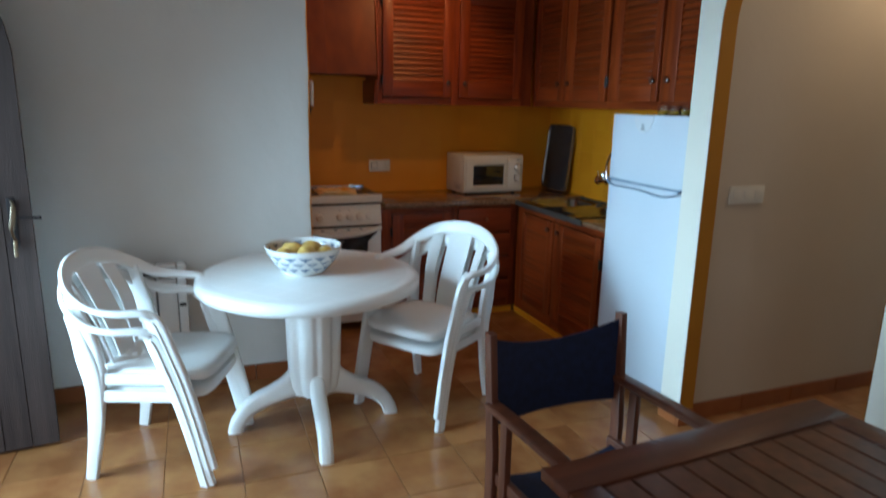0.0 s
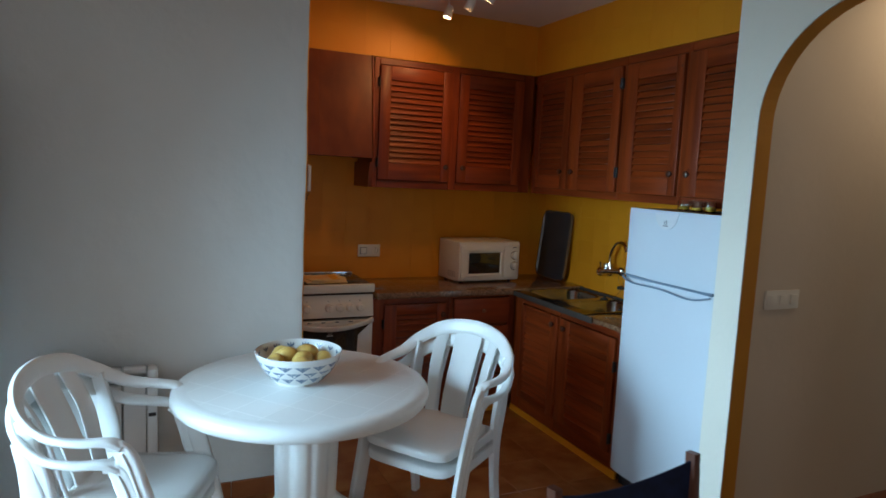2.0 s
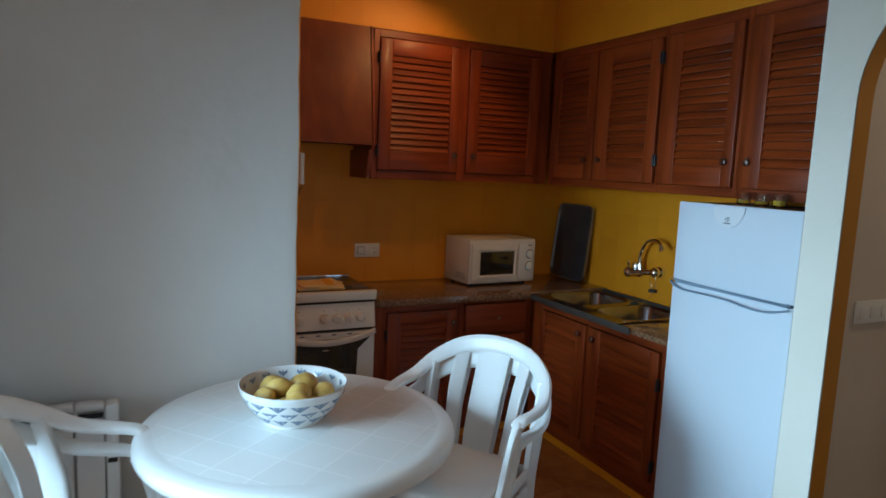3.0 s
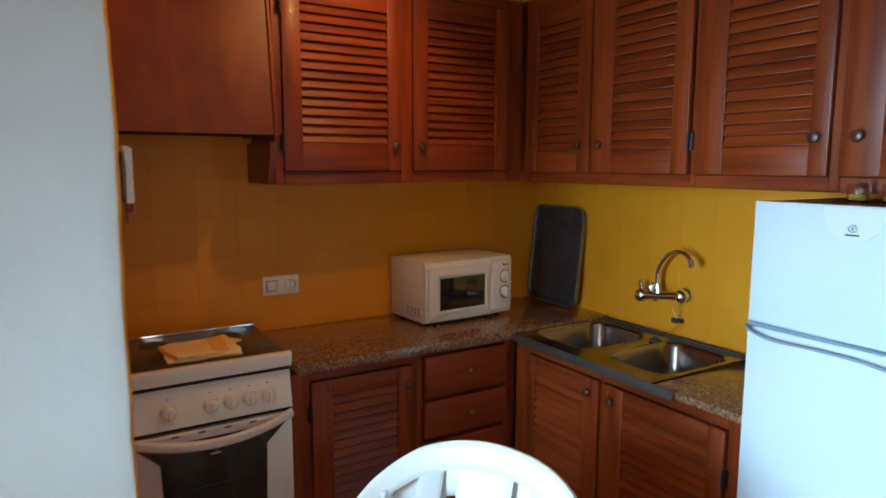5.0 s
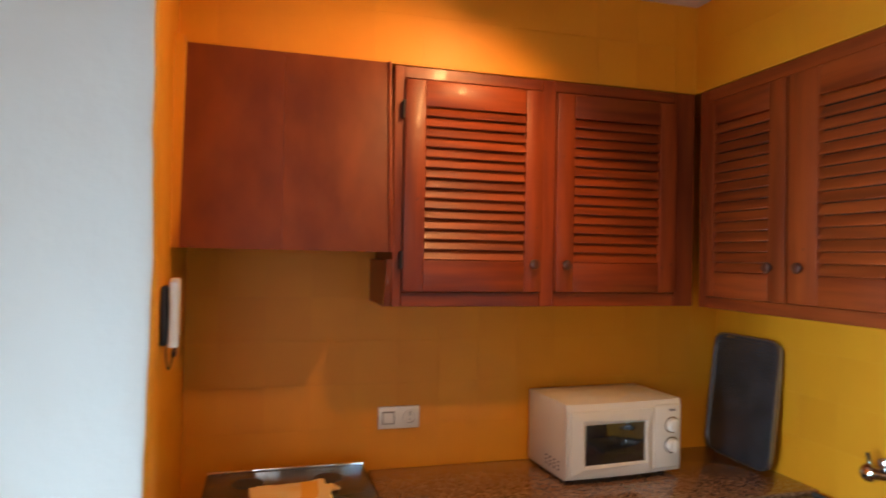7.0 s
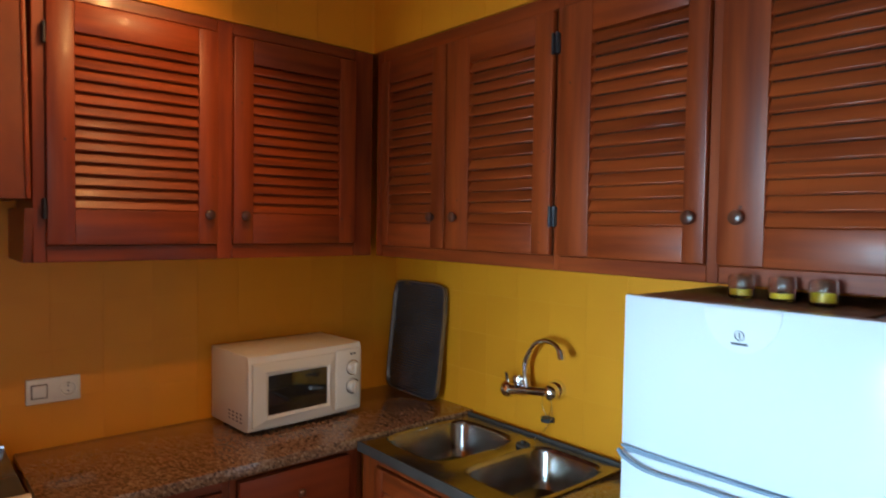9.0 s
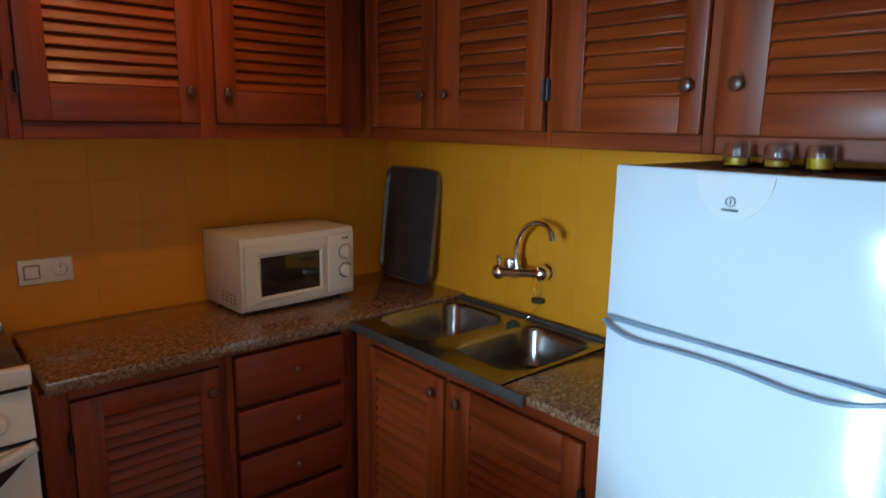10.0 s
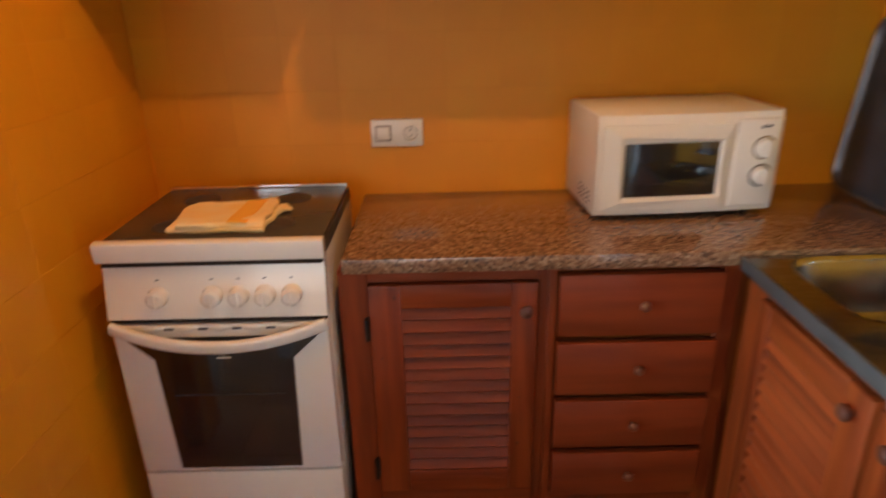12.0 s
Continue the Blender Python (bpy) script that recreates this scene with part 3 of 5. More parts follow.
# base units under the sink
c = thing("sink_cabinet", pose(BR, BF, 0, 0, 0, -90), "red-stained pine sink cabinet with two louvred doors on a yellow plinth", "base cabinet")
Y = lambda y: BF - y
carcass(c, 0.03, Y(2.54), -0.008, 0.757, 0.5, [(0.001, Y(3.55)), (Y(3.131), Y(3.119)), (Y(2.597), Y(2.54))], [(0.715, 0.757), (-0.008, 0.075)], body_top=0.62)
louvre_door(c, Y(3.55), Y(3.133), 0.078, 0.712, Y(3.50), Y(3.21), 0.13, 0.64, (Y(3.178), 0.66))
louvre_door(c, Y(3.117), Y(2.60), 0.078, 0.712, Y(3.01), Y(2.66), 0.13, 0.64, (Y(3.06), 0.66), [(Y(2.594), 0.56), (Y(2.594), 0.16)])
part("plinth", boxed(0.0, Y(2.54), 0.012, 0.028, FZ, -0.010), YELLOW_TILE, c)

# worktop
w = thing("worktop", pose(0, 0, 0), "speckled brown polished granite worktop round the corner", "worktop")
part("slab", boxed(1.305, WR - 0.002, 3.622, WB - 0.002, 0.762, 0.802, 0.005), GRANITE, w)
part("slab", boxed(2.286, WR - 0.002, 2.535, 2.866, 0.758, 0.786, 0.004), GRANITE, w)
part("rear_strip", boxed(2.822, WR - 0.002, 2.867, 3.62, 0.758, 0.786), GRANITE, w)

# ---- sink ----
def superellipse(a, cx, cy, hx, hy, p=4.6):
    c, s = math.cos(a), math.sin(a)
    return (cx + hx * math.copysign(abs(c) ** (2 / p), c), cy + hy * math.copysign(abs(s) ** (2 / p), s))


def on_rectangle(a, cx, cy, x0, x1, y0, y1):
    c, s = math.cos(a), math.sin(a)
    k = min(((x1 if c > 0 else x0) - cx) / c if abs(c) > 1e-9 else 1e9, ((y1 if s > 0 else y0) - cy) / s if abs(s) > 1e-9 else 1e9)
    return (cx + c * k, cy + s * k)


sink = thing("kitchen_sink", pose(0, 0, 0), "double-bowl stainless steel sink sheet let into the granite worktop", "sink")
SX0, SX1, SY0, SY1, SZ = 2.274, 2.815, 2.868, 3.618, 0.790
mid = 3.217
bm = bmesh.new()
bowls = ((2.545, 3.428, 0.198, 0.166, mid, SY1), (2.560, 3.036, 0.197, 0.152, SY0, mid))
for cx, cy, hx, hy, ya, yb in bowls:
    corner = [math.atan2(y - cy, x - cx) for x in (SX0, SX1) for y in (ya, yb)]
    angles = sorted([2 * math.pi * i / 56 - math.pi for i in range(56)] + corner)
    rect = [on_rectangle(a, cx, cy, SX0, SX1, ya, yb) for a in angles]
    rings = [[(x, y, SZ) for x, y in rect]]
    for grow, z in ((0.012, SZ + 0.001), (0.005, SZ + 0.003), (-0.001, SZ - 0.001), (-0.006, SZ - 0.012), (-0.016, SZ - 0.10), (-0.03, SZ - 0.13), (-0.055, SZ - 0.142)):
        rings.append([(*superellipse(a, cx, cy, hx + grow, hy + grow), z) for a in angles])
    for shrink, z in ((0.55, SZ - 0.146), (0.26, SZ - 0.150)):
        rings.append([(*superellipse(a, cx, cy, hx * shrink, hy * shrink, 2), z) for a in angles])
    vr = [[bm.verts.new(p) for p in ring] for ring in rings]
    for a, b in zip(vr, vr[1:]):
        for i in range(len(a)):
            j = (i + 1) % len(a)
            bm.faces.new((a[i], a[j], b[j], b[i]))
    bm.faces.new(vr[-1])
bmesh.ops.remove_doubles(bm, verts=bm.verts, dist=0.0001)
part("sheet", bm, STEEL, sink)
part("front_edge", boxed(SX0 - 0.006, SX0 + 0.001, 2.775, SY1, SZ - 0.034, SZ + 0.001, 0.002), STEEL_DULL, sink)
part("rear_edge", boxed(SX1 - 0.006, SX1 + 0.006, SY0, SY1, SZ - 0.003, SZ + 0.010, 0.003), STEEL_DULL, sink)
for cx, cy in ((2.545, 3.428), (2.560, 3.036)):
    part("drain", lathe([(0.036, 0.004), (0.030, 0.003), (0.022, 0), (0, 0)], 24), CHROME, sink, at=(cx, cy, SZ - 0.150))

plug = thing("sink_plug", pose(2.70, 3.212, SZ), "small black rubber sink plug on the sink rim", "plug")
part("stopper", lathe([(0, 0.02), (0.008, 0.02), (0.011, 0.012), (0.024, 0.010), (0.026, 0.004), (0.022, 0.0), (0, 0)], 20), RUBBER, plug)

tap = thing("wall_tap", pose(WR, 3.258, 0.966, -8, 0, 0), "chrome wall mixer tap with a swan-neck spout above the sink", "tap")
for y in (-0.078, 0.078):
    part("escutcheon", lathe([(0.036, 0), (0.038, 0.008), (0.035, 0.022), (0.026, 0.034), (0.018, 0.04), (0.018, 0.06)], 24, m=Matrix.Translation((0, y, 0)) @ Matrix.Rotation(radians(-90), 4, "Y")), CHROME, tap)
part("body", sweep([(-0.062, -0.10, 0), (-0.062, -0.05, 0), (-0.062, 0.05, 0), (-0.062, 0.10, 0)], [0.042, 0.036, 0.036, 0.046], [0.042, 0.036, 0.036, 0.046], (0, 0, 1), power=1), CHROME, tap)
part("control", lathe([(0, -0.006), (0.024, -0.004), (0.031, 0.008), (0.032, 0.022), (0.025, 0.036), (0.012, 0.043), (0, 0.045)], 20, m=Matrix.Translation((-0.062, 0.098, 0)) @ Matrix.Rotation(radians(-90), 4, "X")), CHROME, tap)
part("lever", sweep([(-0.062, 0.112, 0.015), (-0.066, 0.110, 0.04), (-0.072, 0.108, 0.065)], [0.018, 0.014, 0.016], [0.012, 0.008, 0.008], (0, 1, 0)), CHROME, tap)
part("control_valve", lathe([(0, 0.055), (0.018, 0.055), (0.022, 0.045), (0.020, 0.015), (0.014, 0)], 16, m=Matrix.Translation((-0.062, 0.055, 0.0))), CHROME, tap)
sp = smooth_path([(-0.062, 0.02, 0.01), (-0.062, 0.022, 0.06), (-0.064, 0.008, 0.115), (-0.070, -0.045, 0.170), (-0.080, -0.104, 0.186), (-0.090, -0.157, 0.174), (-0.096, -0.183, 0.146)], 30)
part("spout", sweep(sp, 0.019, 0.019, (1, 0.2, 0), power=1), CHROME, tap)
part("end_cap", lathe([(0, 0.034), (0.016, 0.030), (0.029, 0.014), (0.031, 0.0), (0.022, -0.014)], 24, m=Matrix.Translation((-0.058, -0.09, 0)) @ Matrix.Rotation(radians(90), 4, "X")), CHROME, tap)
part("spout_collar", sweep([(-0.062, 0.02, 0.012), (-0.062, 0.021, 0.045)], 0.029, 0.029, (1, 0, 0), power=1), CHROME, tap)
part("aerator", sweep([(-0.0955, -0.181, 0.154), (-0.098, -0.188, 0.122)], 0.027, 0.027, (1, 0, 0), power=1), CHROME, tap)

chain = thing("plug_on_chain", pose(WR, 3.21, 0.93), "black rubber plug hanging on a thin chain below the tap", "plug")
part("stopper", sweep([(-0.02, 0, -0.075), (-0.02, 0, -0.06)], 0.05, 0.05, (1, 0, 0), power=1), RUBBER, chain)
for dy in (-0.018, 0.016):
    part("chain_strand", sweep(smooth_path([(-0.03, dy, 0.02), (-0.028, dy * 1.3, -0.02), (-0.02, 0, -0.06)], 10), 0.0022, 0.0022, (1, 0, 0), power=1), CHROME, chain)
part("chain_strand", sweep(smooth_path([(-0.03, -0.02, 0.02), (-0.03, -0.025, -0.06), (-0.06, 0.02, -0.135), (-0.10, 0.03, -0.137)], 16), 0.0022, 0.0022, (1, 0, 0), power=1), CHROME, chain)

# ribbed oven tray leaning in the corner
tray = thing("oven_tray", pose(0, 0, 0), "dark grey ribbed metal oven tray leaning on the yellow wall", "baking tray")
TM = pose(2.775, 3.968, 0.806, 0, 0, 0) @ Matrix.Rotation(radians(6), 4, "Y") @ Matrix.Rotation(radians(-2), 4, "Z")
tray.matrix_world = TM
TW, TH = 0.390, 0.508
outer = [superellipse(2 * math.pi * i / 48, 0, TH / 2, TW / 2, TH / 2, 9) for i in range(48)]
inner = [superellipse(2 * math.pi * i / 48, 0, TH / 2, TW / 2 - 0.012, TH / 2 - 0.012, 9) for i in range(48)]
bm = bmesh.new()
r0 = [bm.verts.new((0.0, y, z)) for y, z in outer]
r1 = [bm.verts.new((0.018, y * 0.985, (z - TH / 2) * 0.985 + TH / 2)) for y, z in outer]
r2 = [bm.verts.new((-0.004, y, z)) for y, z in outer]
r3 = [bm.verts.new((-0.004, y * 0.97, (z - TH / 2) * 0.97 + TH / 2)) for y, z in outer]
r4 = [bm.verts.new((0.012, y, z)) for y, z in inner]
for a, b in ((r1, r0), (r0, r2), (r2, r3), (r3, r4)):
    for i in range(48):
        j = (i + 1) % 48
        bm.faces.new((a[i], a[j], b[j], b[i]))
bm.faces.new(r1)
part("rim", bm, TRAYMETAL, tray)
bm = bmesh.new()
half, nz = TW / 2 - 0.013, 210
prev = None
for i in range(nz + 1):
    z = 0.014 + (TH - 0.028) * i / nz
    x = 0.009 + 0.0058 * math.cos(i * math.pi / 2.5)
    row = [bm.verts.new((x, -half, z)), bm.verts.new((x, half, z))]
    if prev:
        bm.faces.new((prev[0], prev[1], row[1], row[0]))
    prev = row
part("ribbed_base", bm, TRAYMETAL, tray)

# ---- microwave ----
mw = thing("microwave_oven", pose(2.209, 3.866, TOP + 0.002, 0, 0, 3.5), "off-white microwave oven with two round dials on the granite worktop", "microwave")
MW, MH, MD = 0.494, 0.290, 0.300
part("casing", boxed(-MW / 2, MW / 2, 0.022, MD, 0.012, MH, 0.006), OFFWHITE, mw)
bm = bmesh.new()
NX = 24
for front in (0,):
    cols = []
    for i in range(NX + 1):
        x = -MW / 2 + MW * i / NX
        bulge = 0.004 + 0.010 * math.sin(math.pi * i / NX)
        cols.append([bm.verts.new((x, 0.022, 0.014)), bm.verts.new((x, 0.006 - bulge + 0.004, 0.018)), bm.verts.new((x, 0.0 - bulge + 0.004, 0.05)), bm.verts.new((x, 0.0 - bulge + 0.004, MH - 0.03)), bm.verts.new((x, 0.008 - bulge + 0.004, MH - 0.004)), bm.verts.new((x, 0.022, MH - 0.001))])
    for a, b in zip(cols, cols[1:]):
        for k in range(5):
            bm.faces.new((a[k], b[k], b[k + 1], a[k + 1]))
    bm.faces.new(cols[0])
    bm.faces.new(cols[-1][::-1])
part("front", bm, OFFWHITE, mw)
part("door_glass", boxed(-0.177, 0.077, -0.0128, -0.004, 0.069, 0.215, 0.001), BLACKGLASS, mw, "black glass door window")
bm = bmesh.new()
o1 = [bm.verts.new(p) for p in ((-0.236, -0.0125, 0.034), (0.100, -0.017, 0.034), (0.092, -0.017, 0.150), (0.112, -0.017, 0.262), (-0.236, -0.0125, 0.262))]
o2 = [bm.verts.new(p) for p in ((-0.184, -0.0205, 0.058), (0.086, -0.0205, 0.062), (0.083, -0.0205, 0.145), (0.086, -0.0205, 0.222), (-0.190, -0.0205, 0.232))]
o3 = [bm.verts.new(p) for p in ((-0.176, -0.0126, 0.070), (0.076, -0.0126, 0.070), (0.076, -0.0126, 0.142), (0.076, -0.0126, 0.214), (-0.176, -0.0126, 0.214))]
o0 = [bm.verts.new((v.co.x, -0.002, v.co.z)) for v in o1]
for a, b in ((o0, o1), (o1, o2), (o2, o3)):
    for i in range(5):
        bm.faces.new((a[i], a[(i + 1) % 5], b[(i + 1) % 5], b[i]))
part("door_frame", bm, OFFWHITE, mw, "off-white door frame flared towards its window", smooth=False)
part("control_panel", boxed(0.116, 0.240, -0.0125, 0.006, 0.030, 0.270, 0.010, 3), OFFWHITE, mw)
for z in (0.193, 0.118):
    d = part("dial", lathe([(0, 0.022), (0.020, 0.022), (0.024, 0.018), (0.025, 0.006), (0.0255, 0.0), (0, 0)], 28, m=Matrix.Rotation(radians(90), 4, "X")), OFFWHITE, mw, "round white dial", at=(0.196, -0.012, z))
    part("dial_ring", lathe([(0.027, 0.003), (0.031, 0.003), (0.031, 0), (0.027, 0)], 28, m=Matrix.Rotation(radians(90), 4, "X")), STEEL, d)
    part("grip", boxed(-0.004, 0.004, -0.027, -0.018, -0.024, 0.024, 0.002), OFFWHITE, d)
part("maker_mark", boxed(0.196, 0.210, -0.0142, -0.0125, 0.246, 0.252), INK, mw)
part("maker_mark", lathe([(0, 0.001), (0.005, 0.001), (0.005, 0)], 14, m=Matrix.Rotation(radians(90), 4, "X")), INK, mw, at=(0.188, -0.0128, 0.249))
for i in range(4):
    for j in range(3):
        part("vent_slot", boxed(-MW / 2 - 0.0008, -MW / 2 + 0.001, 0.05 + i * 0.03, 0.062 + i * 0.03, 0.04 + j * 0.014, 0.046 + j * 0.014), INK, mw)
for x in (-0.2, 0.2):
    for y in (0.05, 0.27):
        part("foot", lathe([(0.012, 0), (0.013, 0.012), (0, 0.012)], 14), RUBBER, mw, at=(x, y, 0))

# ---- cooker ----
ck = thing("gas_cooker", pose(1.004, 3.60, 0), "white gas cooker with closed glass lid beside the worktop", "cooker")
CW = 0.266
part("body", boxed(-CW, CW, 0.02, 0.50, 0.0, 0.812, 0.004), COOKER_WHITE, ck)
part("control_panel", slanted(-CW, CW, 0.672, 0.806, -0.012, 0.014, 0.03), COOKER_WHITE, ck, smooth=False)
lidf = bmesh.new()
sweep([(-CW - 0.004, 0.008, 0.842), (CW + 0.004, 0.008, 0.842)], 0.052, 0.03, (0, -0.1, 1), bm=lidf, power=0.35)
part("lid_front", lidf, COOKER_WHITE, ck)
# dark strip that paints the shade of the gap below the lid
part("shadow_gap", boxed(-CW + 0.004, CW - 0.004, 0.004, 0.03, 0.804, 0.822), DARK_SHADE, ck)
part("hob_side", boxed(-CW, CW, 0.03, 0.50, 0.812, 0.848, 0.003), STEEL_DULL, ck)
lid = part("glass_lid", boxed(-CW + 0.002, CW - 0.002, 0.022, 0.455, 0.852, 0.862, 0.003), COOKGLASS, ck, "smoked brown glass lid, closed")
part("lid_edge", boxed(-CW + 0.002, CW - 0.002, 0.455, 0.463, 0.848, 0.872, 0.002), CHROME, lid)
for x in (-0.13, 0.13):
    for y in (0.13, 0.35):
        part("burner_shape", lathe([(0.05, 0), (0.048, 0.0015), (0.03, 0.002), (0, 0.002)], 24), STEEL_DULL, lid, at=(x, y, 0.862))
for x, r in ((-0.138, 0.021), (-0.007, 0.021), (0.057, 0.021), (0.120, 0.021), (0.184, 0.021)):
    r = 0.023
    k = part("control_knob", lathe([(0, 0.030), (r * 0.7, 0.030), (r, 0.024), (r * 1.05, 0.004), (r * 1.12, 0), (0, 0)], 22, m=Matrix.Rotation(radians(90), 4, "X")), COOKER_WHITE, ck, "white round control knob", at=(x, 0.0, 0.728))
    part("grip", boxed(-0.0045, 0.0045, -0.034, -0.02, -0.02, 0.02, 0.002), COOKER_WHITE, k)
    part("mark", boxed(x - 0.004, x + 0.004, 0.0055, 0.008, 0.766, 0.769), INK, ck)
oven = part("oven_door", boxed(-CW + 0.002, CW - 0.002, -0.012, 0.018, 0.215, 0.655, 0.005), COOKER_WHITE, ck, "white oven door with a tapered black window")
g = bmesh.new()
outline = [(-0.238, 0.622), (-0.172, 0.560), (-0.160, 0.228), (0.160, 0.228), (0.172, 0.560), (0.238, 0.622)]
a = [g.verts.new((x, -0.0155, z)) for x, z in outline]
b = [g.verts.new((x, -0.011, z)) for x, z in outline]
g.faces.new(a)
for i in range(6):
    j = (i + 1) % 6
    g.faces.new((a[i], a[j], b[j], b[i]))
part("oven_window", g, BLACKGLASS, oven, "black glass oven window", smooth=False)
# another dark strip, shade painted between control panel and oven door
part("panel_gap", boxed(-CW + 0.003, CW - 0.003, -0.006, 0.016, 0.660, 0.668), DARK_SHADE, ck)
part("rack_line", boxed(-0.14, 0.14, -0.0165, -0.0153, 0.455, 0.458), STEEL_DULL, oven)
part("maker_mark", boxed(-0.018, 0.018, -0.0165, -0.0153, 0.562, 0.566), OFFWHITE, oven)
part("maker_mark", lathe([(0.012, 0.001), (0.012, 0), (0.008, 0), (0.008, 0.001)], 18, m=Matrix.Rotation(radians(90), 4, "X")), OFFWHITE, oven, at=(0, -0.0155, 0.582))
hp = [(-0.262, -0.016, 0.652), (-0.19, -0.034, 0.634), (-0.10, -0.048, 0.619), (0, -0.052, 0.613), (0.10, -0.048, 0.619), (0.19, -0.034, 0.634), (0.262, -0.016, 0.652)]
part("handle", sweep(smooth_path(hp, 28), 0.034, 0.02, (0, -0.2, 1)), COOKER_WHITE, oven, "curved white handle")
for x in (-0.165, -0.085, 0.0, 0.085, 0.165):
    part("vent_hood", sweep([(x - 0.030, -0.010, 0.648), (x, -0.015, 0.647), (x + 0.030, -0.010, 0.648)], [0.010, 0.020, 0.010], [0.004, 0.010, 0.004], (0, 0, 1), power=0.8), COOKER_WHITE, oven)
for i in range(4):
    part("vent", boxed(-0.135 + i * 0.083, -0.112 + i * 0.083, -0.0135, -0.0115, 0.641, 0.647), INK, oven)
part("drawer_front", boxed(-CW + 0.002, CW - 0.002, -0.010, 0.018, 0.012, 0.208, 0.004), COOKER_WHITE, ck)
for x in (-0.22, 0.22):
    for y in (0.05, 0.45):
        part("foot", lathe([(0.018, 0), (0.015, 0.052), (0, 0.052)], 14), RUBBER, ck, at=(x, y, FZ))

# folded cloth on the lid
cloth = thing("folded_cloth", pose(1.005, 3.765, 0.8625, 0, 0, -3), "folded orange and cream striped kitchen cloth on the cooker lid", "cloth")


def pad(w, d, h, seed, seg=14, wob=0.006):
    bm = bmesh.new()
    box(bm, -w / 2, w / 2, -d / 2, d / 2, 0, h, h * 0.42, 3)
    bmesh.ops.subdivide_edges(bm, edges=[e for e in bm.edges if e.calc_length() > 0.05], cuts=seg, use_grid_fill=True)
    for v in bm.verts:
        q = noise.noise_vector(v.co * 16 + Vector((seed, 0, 0)))
        v.co.x += q.x * wob
        v.co.y += q.y * wob
        if v.co.z > h * 0.4:
            v.co.z += q.z * h * 0.28
    return bm


part("lower_fold", pad(0.245, 0.205, 0.013, 2, wob=0.018), CLOTH, cloth)
part("upper_fold", pad(0.225, 0.195, 0.014, 5, wob=0.020), CLOTH, cloth, at=Matrix.Translation((0.0, -0.004, 0.0118)) @ Matrix.Rotation(radians(5), 4, "Z"))
part("corner_fold", pad(0.05, 0.045, 0.010, 9, seg=4), CLOTH, cloth, at=Matrix.Translation((0.118, 0.07, 0.004)) @ Matrix.Rotation(radians(32), 4, "Z"))
for x in (0.055,):
    part("stripe", pad(0.05, 0.185, 0.0028, 8), CLOTH_STRIPE, cloth, at=(x, -0.006, 0.0252))

# ---- socket, phone, switch ----
so = thing("wall_socket", pose(1.419, WB - 0.002, 0.997), "white double wall plate with a switch and a round socket", "socket")
part("plate", boxed(-0.08, 0.08, -0.012, 0, -0.042, 0.042, 0.004), OFFWHITE, so)
part("rocker_frame", boxed(-0.066, -0.018, -0.0145, -0.011, -0.024, 0.024, 0.001), SOCKET_WELL, so)
part("rocker", boxed(-0.062, -0.022, -0.019, -0.014, -0.02, 0.02, 0.002), OFFWHITE, so)
part("socket_ring", lathe([(0.027, 0.0), (0.027, 0.006), (0.022, 0.006), (0.021, 0.0)], 28, m=Matrix.Rotation(radians(90), 4, "X")), OFFWHITE, so, at=(0.042, -0.0125, 0))
part("socket_well", lathe([(0.0225, 0.002), (0.020, -0.003), (0, -0.003)], 28, m=Matrix.Rotation(radians(90), 4, "X")), SOCKET_WELL, so, at=(0.042, -0.0145, 0))
for z in (-0.009, 0.009):
    part("pin_hole", lathe([(0, 0.001), (0.003, 0.001), (0.003, 0)], 10, m=Matrix.Rotation(radians(90), 4, "X")), INK, so, at=(0.042, -0.0118, z))
part("earth_clip", boxed(0.038, 0.046, -0.018, -0.009, 0.018, 0.023), BRASS, so)

ph = thing("wall_intercom", pose(PART_X + 0.002, PART_Y + 0.100, 1.494, 0, 0, 90), "white door intercom handset hanging on the yellow end of the wall", "intercom")
part("base", boxed(-0.033, 0.026, -0.010, 0.002, -0.062, 0.052, 0.004), RUBBER, ph, "dark wall base of the intercom")
part("handset", sweep([(-0.024, -0.022, 0.060), (-0.024, -0.023, 0.0), (-0.024, -0.022, -0.064)], [0.022, 0.020, 0.022], [0.018, 0.015, 0.018], (1, 0, 0), power=0.35), OFFWHITE, ph)
part("cover", boxed(-0.006, 0.026, -0.028, -0.010, -0.050, 0.066, 0.004), OFFWHITE, ph)
part("cord", sweep(smooth_path([(-0.034, -0.010, -0.056), (-0.036, -0.012, -0.088), (-0.018, -0.014, -0.108), (0.004, -0.016, -0.096), (0.012, -0.016, -0.078), (0.020, -0.020, -0.072), (0.030, -0.024, -0.062)], 30), 0.0035, 0.0035, (0, 1, 0), power=1), RUBBER, ph)
part("cord", sweep(smooth_path([(-0.022, -0.026, -0.066), (-0.012, -0.024, -0.082), (0.002, -0.020, -0.086), (0.014, -0.018, -0.080)], 14), 0.0035, 0.0035, (0, 1, 0), power=1), RUBBER, ph)

sw = thing("light_switch", pose(2.540, HALL_Y - 0.001, 1.069), "white triple light switch plate on the hall wall", "light switch")
part("plate", boxed(-0.105, 0.105, -0.010, 0, -0.042, 0.042, 0.004), OFFWHITE, sw)
for x in (-0.066, 0, 0.066):
    part("rocker", boxed(x - 0.022, x + 0.022, -0.015, -0.0095, -0.022, 0.022, 0.002), OFFWHITE, sw)

